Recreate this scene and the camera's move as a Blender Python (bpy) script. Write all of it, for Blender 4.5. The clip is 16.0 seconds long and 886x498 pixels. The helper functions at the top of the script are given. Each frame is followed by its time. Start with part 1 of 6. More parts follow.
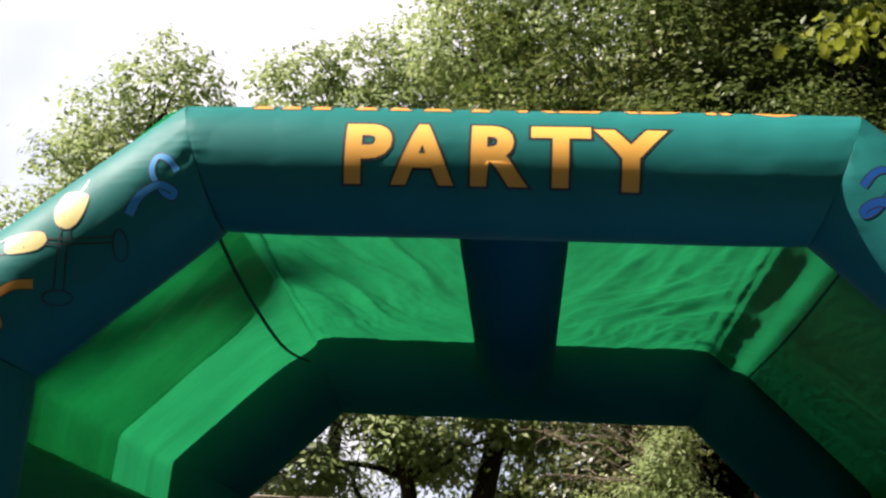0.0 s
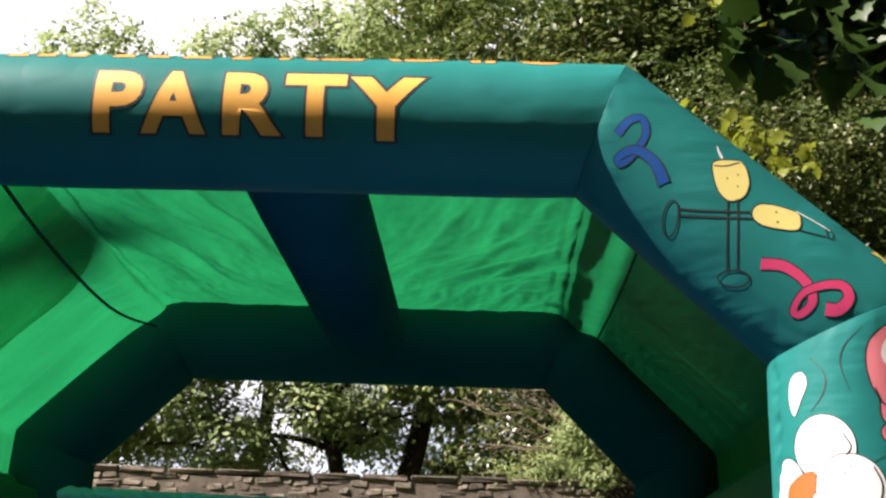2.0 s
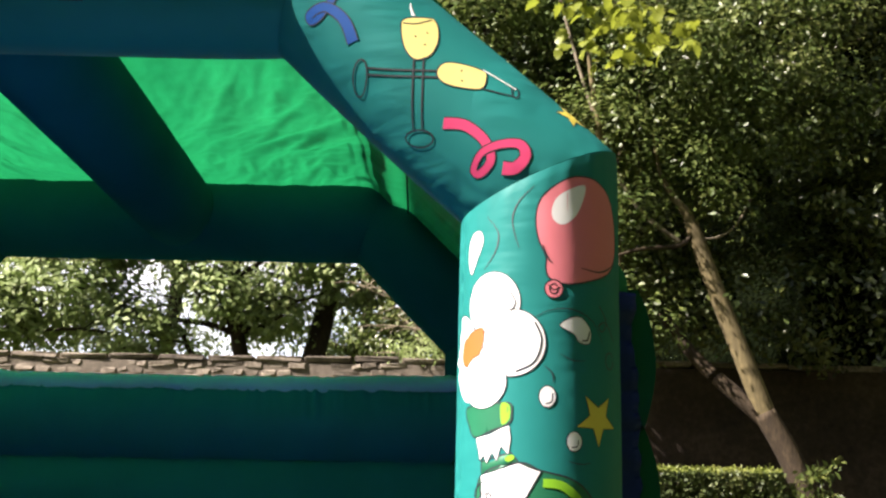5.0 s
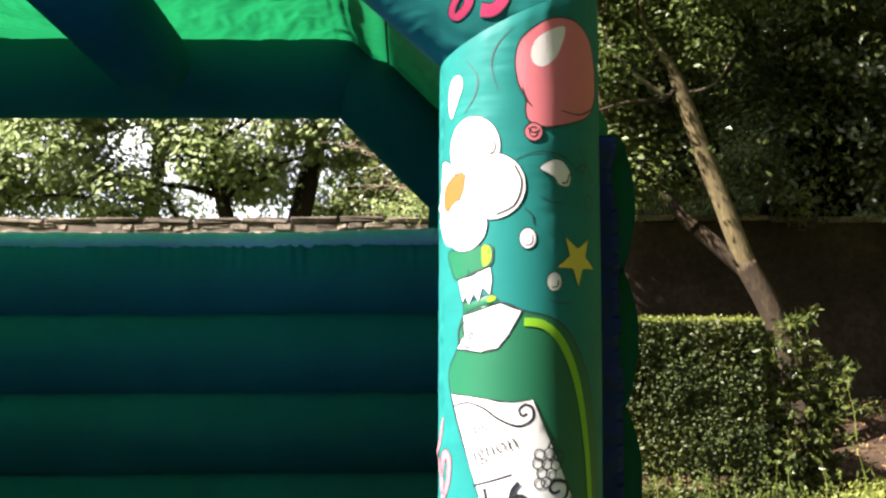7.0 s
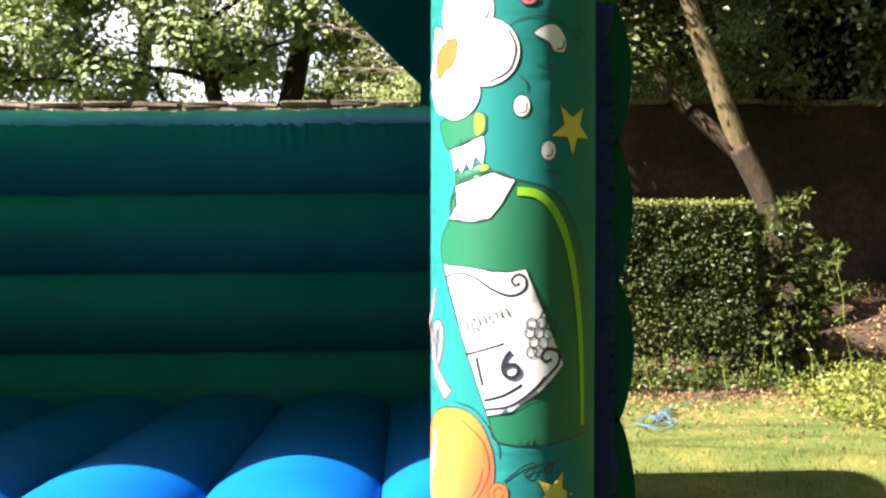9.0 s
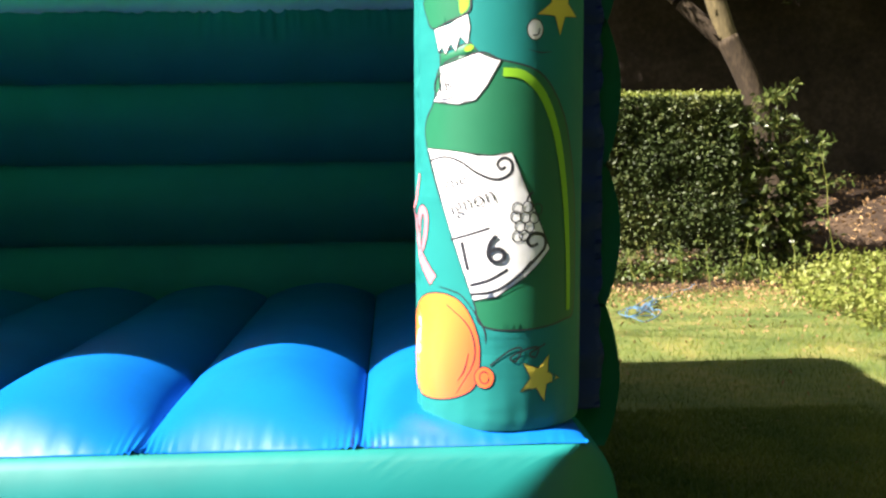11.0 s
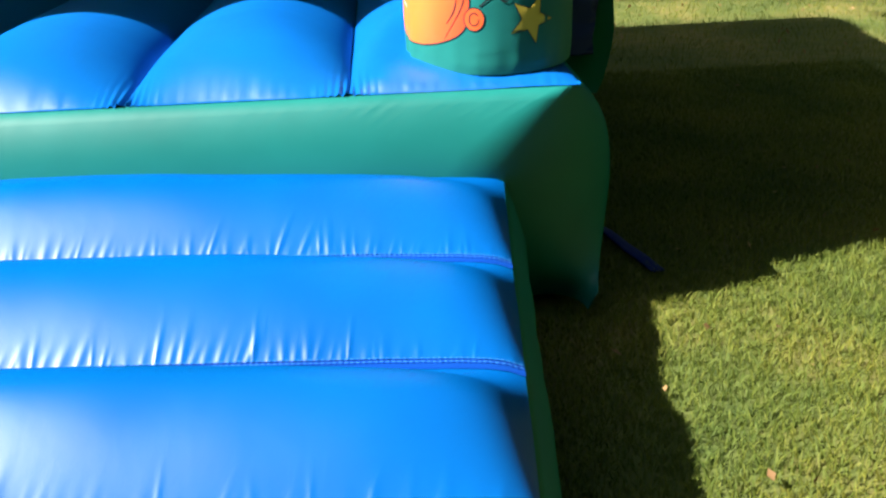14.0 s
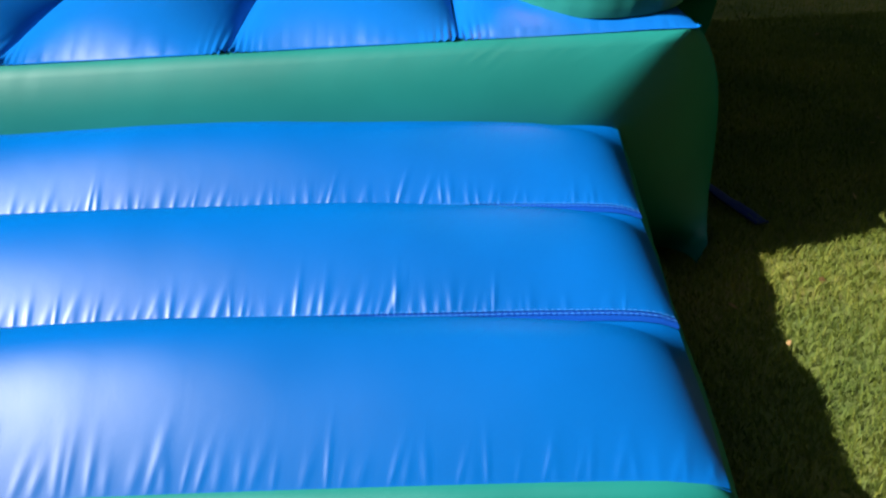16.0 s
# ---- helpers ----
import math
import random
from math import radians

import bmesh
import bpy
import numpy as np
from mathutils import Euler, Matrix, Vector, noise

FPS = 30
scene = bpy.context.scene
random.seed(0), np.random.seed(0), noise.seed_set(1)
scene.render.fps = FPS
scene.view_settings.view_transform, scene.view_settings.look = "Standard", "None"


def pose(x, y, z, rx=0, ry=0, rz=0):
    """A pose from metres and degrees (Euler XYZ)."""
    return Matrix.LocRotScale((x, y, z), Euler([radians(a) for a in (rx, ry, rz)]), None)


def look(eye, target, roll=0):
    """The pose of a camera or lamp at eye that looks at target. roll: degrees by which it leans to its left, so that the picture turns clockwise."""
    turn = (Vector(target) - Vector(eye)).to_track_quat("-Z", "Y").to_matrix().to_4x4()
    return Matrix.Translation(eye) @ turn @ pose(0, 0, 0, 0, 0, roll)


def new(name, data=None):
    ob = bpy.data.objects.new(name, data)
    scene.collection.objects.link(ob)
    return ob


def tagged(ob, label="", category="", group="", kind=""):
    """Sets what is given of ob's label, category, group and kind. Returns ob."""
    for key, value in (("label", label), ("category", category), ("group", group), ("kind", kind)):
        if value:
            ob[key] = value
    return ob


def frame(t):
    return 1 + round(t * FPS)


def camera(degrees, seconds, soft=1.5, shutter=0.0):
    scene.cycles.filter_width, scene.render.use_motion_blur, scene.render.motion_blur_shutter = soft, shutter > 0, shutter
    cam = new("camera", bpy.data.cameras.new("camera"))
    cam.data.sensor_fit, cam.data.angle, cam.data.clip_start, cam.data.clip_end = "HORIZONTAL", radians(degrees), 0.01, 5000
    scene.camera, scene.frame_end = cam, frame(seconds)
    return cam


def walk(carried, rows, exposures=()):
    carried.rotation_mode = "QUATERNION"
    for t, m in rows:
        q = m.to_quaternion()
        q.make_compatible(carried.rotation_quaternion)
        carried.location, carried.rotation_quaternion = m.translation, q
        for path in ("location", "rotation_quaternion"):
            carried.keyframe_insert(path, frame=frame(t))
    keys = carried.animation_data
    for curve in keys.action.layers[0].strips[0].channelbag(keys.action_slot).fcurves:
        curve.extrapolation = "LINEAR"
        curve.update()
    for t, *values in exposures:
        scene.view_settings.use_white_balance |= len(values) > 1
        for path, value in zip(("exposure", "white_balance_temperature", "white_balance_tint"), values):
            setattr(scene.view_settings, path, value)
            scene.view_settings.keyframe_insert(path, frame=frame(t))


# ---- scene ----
cam = camera(46.0, 16.0, soft=2.4)

PATH = [
    (0, (0.377, -2.772, 1.464), (0.211, -0.919, 2.197), 3.4),
    (0.5, (0.505, -2.758, 1.463), (0.35, -0.898, 2.181), 3.2),
    (1, (0.686, -2.765, 1.461), (0.532, -0.893, 2.148), 3.5),
    (1.5, (0.813, -2.719, 1.447), (0.669, -0.846, 2.133), 2.2),
    (2, (0.939, -2.649, 1.455), (0.848, -0.775, 2.148), 2.4),
    (2.5, (1.101, -2.641, 1.446), (1.067, -0.755, 2.109), 1.8),
    (3, (1.262, -2.666, 1.45), (1.186, -0.764, 2.064), 3.1),
    (5.5, (1.603, -2.588, 1.41), (1.643, -0.635, 1.839), 0.6),
    (6, (1.598, -2.591, 1.401), (1.634, -0.622, 1.751), 0.4),
    (6.5, (1.602, -2.598, 1.39), (1.642, -0.619, 1.679), -0.2),
    (7, (1.602, -2.599, 1.379), (1.658, -0.613, 1.608), -0.3),
    (7.5, (1.604, -2.592, 1.371), (1.657, -0.601, 1.556), -0.3),
    (8, (1.604, -2.587, 1.357), (1.672, -0.592, 1.49), -0.1),
    (8.5, (1.599, -2.577, 1.348), (1.662, -0.579, 1.422), -0.1),
    (9, (1.603, -2.56, 1.338), (1.673, -0.561, 1.353), -0.4),
    (11.5, (1.605, -2.514, 1.296), (1.705, -0.532, 1.046), -0.7),
    (12, (1.608, -2.507, 1.281), (1.704, -0.537, 0.946), -1.0),
    (12.5, (1.611, -2.507, 1.262), (1.711, -0.557, 0.826), -1.1),
    (13, (1.613, -2.499, 1.237), (1.705, -0.581, 0.678), -1.3),
    (13.5, (1.613, -2.498, 1.217), (1.715, -0.615, 0.55), -1.8),
    (14, (1.61, -2.492, 1.204), (1.699, -0.645, 0.443), -2.2),
    (14.5, (1.6, -2.49, 1.19), (1.679, -0.671, 0.362), -2.3),
    (15, (1.569, -2.475, 1.186), (1.616, -0.662, 0.344), -2.5),
    (15.5, (1.488, -2.442, 1.179), (1.513, -0.632, 0.327), -3.2),
    (16, (1.423, -2.424, 1.169), (1.455, -0.606, 0.337), -2.9),
]
walk(cam, [(t, look(eye, target, roll)) for t, eye, target, roll in PATH],
     [(0, 1.5, 6500, 20), (1.5, 1.6, 6500, 20), (3, 1.95, 6500, 20), (5.5, 2.35, 6500, 18), (7, 2.55, 6500, 18), (9, 2.75, 6500, 18), (11.5, 2.45, 6500, 14), (12.5, 2.2, 6500, 12), (14.5, 1.9, 6500, 12), (16, 1.5, 6500, 12)])

# ---- world, sun, exposure ----
SUN_WAY = Vector((0.98, 0.37, -1.0)).normalized()      # the way the sunlight travels
sun_elev = math.asin(-SUN_WAY.z)
sun_az = math.atan2(-SUN_WAY.x, -SUN_WAY.y)
world = bpy.data.worlds.new("sky_world")
scene.world = world
world.use_nodes = True
wn, wl = world.node_tree.nodes, world.node_tree.links
sky = wn.new("ShaderNodeTexSky")
sky.sky_type, sky.sun_disc = "NISHITA", False
sky.sun_elevation, sky.sun_rotation = sun_elev, sun_az
sky.air_density, sky.dust_density, sky.ozone_density = 1.0, 6.0, 5.0
wl.new(sky.outputs["Color"], wn["Background"].inputs["Color"])
wn["Background"].inputs["Strength"].default_value = 0.031
sun = new("sun", bpy.data.lights.new("sun", "SUN"))
sun.data.energy, sun.data.angle, sun.data.color = 5.0, radians(0.6), (1.0, 0.93, 0.82)
sun.matrix_world = look((-6, -3, 7), Vector((-6, -3, 7)) + SUN_WAY)


# bright haze far behind the trees
haze_mat = bpy.data.materials.new("sky_haze")
haze_mat.use_nodes = True
hn, hl_ = haze_mat.node_tree.nodes, haze_mat.node_tree.links
hn.remove(hn["Principled BSDF"])
em, tcn, nz, rp = hn.new("ShaderNodeEmission"), hn.new("ShaderNodeTexCoord"), hn.new("ShaderNodeTexNoise"), hn.new("ShaderNodeValToRGB")
nz.inputs["Scale"].default_value, nz.inputs["Detail"].default_value = 0.012, 4
rp.color_ramp.elements[0].position, rp.color_ramp.elements[0].color = 0.38, (0.62, 0.72, 0.90, 1)
rp.color_ramp.elements[1].position, rp.color_ramp.elements[1].color = 0.56, (1.0, 1.0, 1.0, 1)
em.inputs["Strength"].default_value = 0.44
hl_.new(tcn.outputs["Object"], nz.inputs["Vector"])
hl_.new(nz.outputs["Fac"], rp.inputs["Fac"])
hl_.new(rp.outputs["Color"], em.inputs["Color"])
hl_.new(em.outputs["Emission"], hn["Material Output"].inputs["Surface"])
hv = []
for i in range(25):
    a = radians(-46 + 58 * i / 24)
    for z in (-5, 40, 85, 130):
        hv.append((170 * math.sin(a), 170 * math.cos(a), z))
hme = bpy.data.meshes.new("backdrop_sky")
hme.from_pydata(hv, [], [(i * 4 + j, i * 4 + j + 1, i * 4 + j + 5, i * 4 + j + 4) for i in range(24) for j in range(3)])
hme.materials.append(haze_mat)
tagged(new("backdrop_sky", hme), "white summer haze in the sky behind the trees", "sky", kind="structure")


# ---- helpers of this scene ----
def mesh_of(name, verts, faces, mat, smooth=True):
    me = bpy.data.meshes.new(name)
    me.from_pydata([tuple(v) for v in verts], [], [tuple(f) for f in faces])
    if smooth:
        me.polygons.foreach_set("use_smooth", [True] * len(me.polygons))
    if mat:
        me.materials.append(mat)
    me.update()
    return me


def part(name, data, mat, parent, label=""):
    """One mesh object under a thing or a part; data is a bmesh, a mesh or (verts, faces)."""
    if isinstance(data, bmesh.types.BMesh):
        me = bpy.data.meshes.new(name)
        data.to_mesh(me)
        data.free()
        me.polygons.foreach_set("use_smooth", [True] * len(me.polygons))
        me.materials.append(mat)
    elif isinstance(data, tuple):
        me = mesh_of(name, data[0], data[1], mat)
    else:
        me = data
    ob = new(name, me)
    if parent is not None:
        ob.parent = parent
    if label:
        ob["label"] = label
    return ob


def grid_faces(nu, nv, wrap_u=False, flip=False):
    """Quads of a grid whose vertex i * nv + j lies at (u_i, v_j)."""
    faces = []
    for i in range(nu if wrap_u else nu - 1):
        k = (i + 1) % nu
        for j in range(nv - 1):
            q = (i * nv + j, k * nv + j, k * nv + j + 1, i * nv + j + 1)
            faces.append(q[::-1] if flip else q)
    return faces


def quads_mesh(name, verts, per, faces_local, mat, smooth=False):
    """A mesh of many alike small pieces: verts (n, per, 3), faces_local in each piece."""
    n = len(verts)
    v = np.asarray(verts, np.float32).reshape(-1, 3)
    fl = np.asarray(faces_local, np.int32)
    f = (np.arange(n, dtype=np.int32)[:, None, None] * per + fl[None]).reshape(-1, fl.shape[1])
    me = bpy.data.meshes.new(name)
    me.vertices.add(len(v))
    me.vertices.foreach_set("co", v.ravel())
    me.loops.add(f.size)
    me.loops.foreach_set("vertex_index", f.ravel())
    me.polygons.add(len(f))
    me.polygons.foreach_set("loop_start", np.arange(0, f.size, f.shape[1], dtype=np.int32))
    if smooth:
        me.polygons.foreach_set("use_smooth", np.ones(len(f), bool))
    me.materials.append(mat)
    me.update(calc_edges=True)
    me.validate()
    return me


# ---- materials ----
def material(name):
    m = bpy.data.materials.new(name)
    m.use_nodes = True
    return m, m.node_tree.nodes, m.node_tree.links, m.node_tree.nodes["Principled BSDF"]


def noise_node(n, l, scale, detail=3.0, rough=0.55, coord="Object"):
    tc = n.new("ShaderNodeTexCoord")
    no = n.new("ShaderNodeTexNoise")
    no.inputs["Scale"].default_value, no.inputs["Detail"].default_value = scale, detail
    no.inputs["Roughness"].default_value = rough
    l.new(tc.outputs[coord], no.inputs["Vector"])
    return no


def ramp_node(n, l, source, stops):
    r = n.new("ShaderNodeValToRGB")
    e = r.color_ramp.elements
    while len(e) < len(stops):
        e.new(0.5)
    for k, (p, c) in zip(e, stops):
        k.position, k.color = p, (*c, 1)
    l.new(source, r.inputs["Fac"])
    return r


def scaled(c, k):
    return tuple(min(1, v * k) for v in c)


def vinyl(name, colour, rough=0.36, bump=0.12, spec=0.5, crease=0.0):
    """PVC-coated cloth: faint cloudy dust, a fine weave and small dents."""
    m, n, l, b = material(name)
    big = noise_node(n, l, 2.3, 4)
    r = ramp_node(n, l, big.outputs["Fac"], [(0.3, scaled(colour, 0.86)), (0.72, scaled(colour, 1.1))])
    l.new(r.outputs["Color"], b.inputs["Base Color"])
    rr = n.new("ShaderNodeMapRange")
    rr.inputs["To Min"].default_value, rr.inputs["To Max"].default_value = rough - 0.05, rough + 0.1
    sm = noise_node(n, l, 9, 3)
    l.new(sm.outputs["Fac"], rr.inputs["Value"])
    l.new(rr.outputs["Result"], b.inputs["Roughness"])
    b.inputs["Specular IOR Level"].default_value = spec
    fine = noise_node(n, l, 260, 2)
    dent = noise_node(n, l, 13, 2)
    b1, b2 = n.new("ShaderNodeBump"), n.new("ShaderNodeBump")
    b1.inputs["Strength"].default_value, b1.inputs["Distance"].default_value = bump, 0.01
    b2.inputs["Strength"].default_value, b2.inputs["Distance"].default_value = 0.06, 0.001
    l.new(dent.outputs["Fac"], b1.inputs["Height"])
    l.new(fine.outputs["Fac"], b2.inputs["Height"])
    l.new(b1.outputs["Normal"], b2.inputs["Normal"])
    l.new(b2.outputs["Normal"], b.inputs["Normal"])
    if crease:
        # slack cloth: long shallow creases round the tubes, in patches
        tc, mp, cr = n.new("ShaderNodeTexCoord"), n.new("ShaderNodeMapping"), n.new("ShaderNodeTexNoise")
        mp.inputs["Rotation"].default_value, mp.inputs["Scale"].default_value = (0.25, 0.3, 0), (5, 5, 24)
        cr.inputs["Scale"].default_value, cr.inputs["Detail"].default_value = 1.0, 1.5
        l.new(tc.outputs["Object"], mp.inputs["Vector"])
        l.new(mp.outputs["Vector"], cr.inputs["Vector"])
        patch = noise_node(n, l, 4.5, 1)
        share = ramp_node(n, l, patch.outputs["Fac"], [(0.48, (0, 0, 0)), (0.68, (1, 1, 1))])
        mul = n.new("ShaderNodeMath")
        mul.operation = "MULTIPLY"
        l.new(cr.outputs["Fac"], mul.inputs[0])
        l.new(share.outputs["Color"], mul.inputs[1])
        b3 = n.new("ShaderNodeBump")
        b3.inputs["Strength"].default_value, b3.inputs["Distance"].default_value = crease, 0.02
        l.new(mul.outputs["Value"], b3.inputs["Height"])
        l.new(b3.outputs["Normal"], b1.inputs["Normal"])
    return m


def glossed(name, colour, rough, share, bump=0.02):
    """Shiny vinyl: a matt coloured body under a clear skin whose highlights are broad but end softly."""
    m = vinyl(name, colour, rough=0.9, bump=bump, spec=0.0)
    n, l = m.node_tree.nodes, m.node_tree.links
    body = n["Principled BSDF"]
    gloss, mix = n.new("ShaderNodeBsdfGlossy"), n.new("ShaderNodeMixShader")
    gloss.distribution = "BECKMANN"
    gloss.inputs["Roughness"].default_value, mix.inputs["Fac"].default_value = rough, share
    normal = body.inputs["Normal"].links[0].from_socket
    l.new(normal, gloss.inputs["Normal"])
    l.new(body.outputs["BSDF"], mix.inputs[1])
    l.new(gloss.outputs["BSDF"], mix.inputs[2])
    l.new(mix.outputs["Shader"], n["Material Output"].inputs["Surface"])
    return m


def sheer(name, colour, share=0.55):
    """Thin woven nylon that lets the sun glow through."""
    m, n, l, b = material(name)
    out = n["Material Output"]
    no = noise_node(n, l, 3.0, 4)
    r = ramp_node(n, l, no.outputs["Fac"], [(0.3, scaled(colour, 0.85)), (0.7, scaled(colour, 1.1))])
    l.new(r.outputs["Color"], b.inputs["Base Color"])
    b.inputs["Roughness"].default_value = 0.5
    tc, mp = n.new("ShaderNodeTexCoord"), n.new("ShaderNodeMapping")
    mp.inputs["Rotation"].default_value, mp.inputs["Scale"].default_value = (0, 0, 0.5), (16, 7, 12)
    cr = n.new("ShaderNodeTexNoise")
    cr.inputs["Scale"].default_value, cr.inputs["Detail"].default_value = 1.0, 2.5
    l.new(tc.outputs["Object"], mp.inputs["Vector"])
    l.new(mp.outputs["Vector"], cr.inputs["Vector"])
    bp = n.new("ShaderNodeBump")
    bp.inputs["Strength"].default_value, bp.inputs["Distance"].default_value = 0.14, 0.03
    fl, ab = n.new("ShaderNodeMath"), n.new("ShaderNodeMath")
    fl.operation, ab.operation = "SUBTRACT", "ABSOLUTE"
    fl.inputs[1].default_value = 0.5
    l.new(cr.outputs["Fac"], fl.inputs[0])
    l.new(fl.outputs["Value"], ab.inputs[0])
    l.new(ab.outputs["Value"], bp.inputs["Height"])
    tr = n.new("ShaderNodeBsdfTranslucent")
    l.new(r.outputs["Color"], tr.inputs["Color"])
    for s in (b, tr):
        l.new(bp.outputs["Normal"], s.inputs["Normal"])
    mix = n.new("ShaderNodeMixShader")
    mix.inputs["Fac"].default_value = share
    l.new(b.outputs["BSDF"], mix.inputs[1])
    l.new(tr.outputs["BSDF"], mix.inputs[2])
    l.new(mix.outputs["Shader"], out.inputs["Surface"])
    return m


def leafy(name, dark, mid, light, rough=0.42, share=0.3, scale=0.5, vary=0.3):
    """Leaves: colour varies leaf by leaf and by clump; light passes through a little."""
    m, n, l, b = material(name)
    out = n["Material Output"]
    geo = n.new("ShaderNodeNewGeometry")
    no = noise_node(n, l, scale, 3)
    add = n.new("ShaderNodeMath")
    add.operation = "MULTIPLY_ADD"
    add.inputs[1].default_value, add.inputs[2].default_value = vary, 0.27 - vary / 2 - 0.2
    l.new(geo.outputs["Random Per Island"], add.inputs[0])
    ad2 = n.new("ShaderNodeMath")
    ad2.operation = "MULTIPLY_ADD"
    ad2.inputs[1].default_value = 0.85
    l.new(no.outputs["Fac"], ad2.inputs[0])
    l.new(add.outputs["Value"], ad2.inputs[2])
    r = ramp_node(n, l, ad2.outputs["Value"], [(0.15, dark), (0.5, mid), (0.9, light)])
    l.new(r.outputs["Color"], b.inputs["Base Color"])
    b.inputs["Roughness"].default_value = rough
    b.inputs["Specular IOR Level"].default_value = 0.35
    tr = n.new("ShaderNodeBsdfTranslucent")
    l.new(r.outputs["Color"], tr.inputs["Color"])
    mix = n.new("ShaderNodeMixShader")
    mix.inputs["Fac"].default_value = share
    l.new(b.outputs["BSDF"], mix.inputs[1])
    l.new(tr.outputs["BSDF"], mix.inputs[2])
    l.new(mix.outputs["Shader"], out.inputs["Surface"])
    return m


def grained(name, c0, c1, c2, scale, rough=0.9, bump=0.4, dist=0.01, rand=0.0, squeeze=(1, 1, 1)):
    """Bark, stone, soil: three tones over two scales, with relief; rand: change from piece to piece."""
    m, n, l, b = material(name)
    tc, mp = n.new("ShaderNodeTexCoord"), n.new("ShaderNodeMapping")
    mp.inputs["Scale"].default_value = squeeze
    l.new(tc.outputs["Object"], mp.inputs["Vector"])
    big, fine = n.new("ShaderNodeTexNoise"), n.new("ShaderNodeTexNoise")
    for k, s, d in ((big, scale, 5), (fine, scale * 9, 4)):
        k.inputs["Scale"].default_value, k.inputs["Detail"].default_value = s, d
        l.new(mp.outputs["Vector"], k.inputs["Vector"])
    mx = n.new("ShaderNodeMath")
    mx.operation = "MULTIPLY_ADD"
    mx.inputs[1].default_value = 0.4
    l.new(fine.outputs["Fac"], mx.inputs[0])
    sc = n.new("ShaderNodeMath")
    sc.operation = "MULTIPLY_ADD"
    sc.inputs[1].default_value, sc.inputs[2].default_value = 0.6, -rand / 2
    l.new(big.outputs["Fac"], sc.inputs[0])
    if rand:
        oi, r2 = n.new("ShaderNodeObjectInfo"), n.new("ShaderNodeMath")
        r2.operation = "MULTIPLY_ADD"
        r2.inputs[1].default_value = rand
        l.new(oi.outputs["Random"], r2.inputs[0])
        l.new(sc.outputs["Value"], r2.inputs[2])
        l.new(r2.outputs["Value"], mx.inputs[2])
    else:
        l.new(sc.outputs["Value"], mx.inputs[2])
    r = ramp_node(n, l, mx.outputs["Value"], [(0.3, c0), (0.5, c1), (0.7, c2)])
    l.new(r.outputs["Color"], b.inputs["Base Color"])
    b.inputs["Roughness"].default_value = rough
    b.inputs["Specular IOR Level"].default_value = 0.25
    bp = n.new("ShaderNodeBump")
    bp.inputs["Strength"].default_value, bp.inputs["Distance"].default_value = bump, dist
    l.new(mx.outputs["Value"], bp.inputs["Height"])
    l.new(bp.outputs["Normal"], b.inputs["Normal"])
    return m


TEAL = (0.010, 0.140, 0.128)
BLUE = (0.0, 0.080, 0.315)
M_teal = vinyl("teal_vinyl", TEAL, rough=0.5, spec=0.1, bump=0.07, crease=0.3)
M_blue = glossed("blue_vinyl", BLUE, 0.44, 0.05, 0.04)
M_bed = glossed("blue_bed_vinyl", (0.002, 0.094, 0.375), 0.50, 0.09, 0.04)
M_base = glossed("teal_base_vinyl", (0.008, 0.140, 0.128), 0.52, 0.03, 0.06)
M_navy = vinyl("navy_vinyl", (0.004, 0.017, 0.11), rough=0.65, spec=0.2)
M_green = vinyl("blue_green_vinyl", (0.022, 0.185, 0.26), rough=0.55, spec=0.2)
# darker copy of the teal vinyl, with the shade under the roof painted in
M_teal_shade = vinyl("shaded_teal_vinyl", (0.006, 0.092, 0.108), rough=0.85, spec=0.0, bump=0.07)
M_side = vinyl("green_vinyl", (0.012, 0.17, 0.075), rough=0.55, spec=0.2)
# dark because the shade on this stretch of wall is in the colour
M_wall_shade = grained("shaded_wall_render", (0.010, 0.0075, 0.005), (0.026, 0.019, 0.013), (0.055, 0.042, 0.029), 1.6, bump=0.7, dist=0.03)
M_canopy = sheer("green_canopy_cloth", (0.004, 0.168, 0.055), 0.5)
# for the sheet that imitates a cast shadow on the roof slope
M_slope_shade = sheer("green_slope_shade_cloth", (0.06, 0.62, 0.42), 0.85)
M_cord = vinyl("black_cord", (0.01, 0.012, 0.012), rough=0.7)
# blue seam colour, paled to carry the skylight that falls on it
M_skylit_trim = vinyl("skylit_blue_trim", (0.60, 0.62, 0.92), rough=0.45)
M_thread = vinyl("blue_thread", (0.0, 0.04, 0.26), rough=0.9, spec=0.1)
M_lawn = grained("lawn_soil", (0.034, 0.06, 0.013), (0.074, 0.094, 0.022), (0.165, 0.135, 0.042), 1.6, bump=0.5, dist=0.02)
M_grass = leafy("grass_blades", (0.038, 0.085, 0.018), (0.112, 0.150, 0.019), (0.25, 0.225, 0.034), 0.7, 0.35, 1.6)
M_litter = leafy("fallen_leaves", (0.08, 0.04, 0.015), (0.18, 0.105, 0.042), (0.38, 0.27, 0.13), 0.7, 0.1, 2)
# leaf mould soil, coloured darker for the shade it lies in
M_shaded_soil = grained("shaded_litter_soil", (0.010, 0.006, 0.003), (0.030, 0.018, 0.010), (0.085, 0.055, 0.030), 3.0, bump=0.6, dist=0.03)
M_stone = grained("wall_stone", (0.042, 0.035, 0.028), (0.10, 0.083, 0.064), (0.21, 0.178, 0.138), 3.2, bump=0.7, dist=0.02, rand=0.26)
M_mortar = grained("lime_mortar", (0.07, 0.058, 0.045), (0.12, 0.10, 0.078), (0.18, 0.15, 0.118), 6.0, bump=0.5)
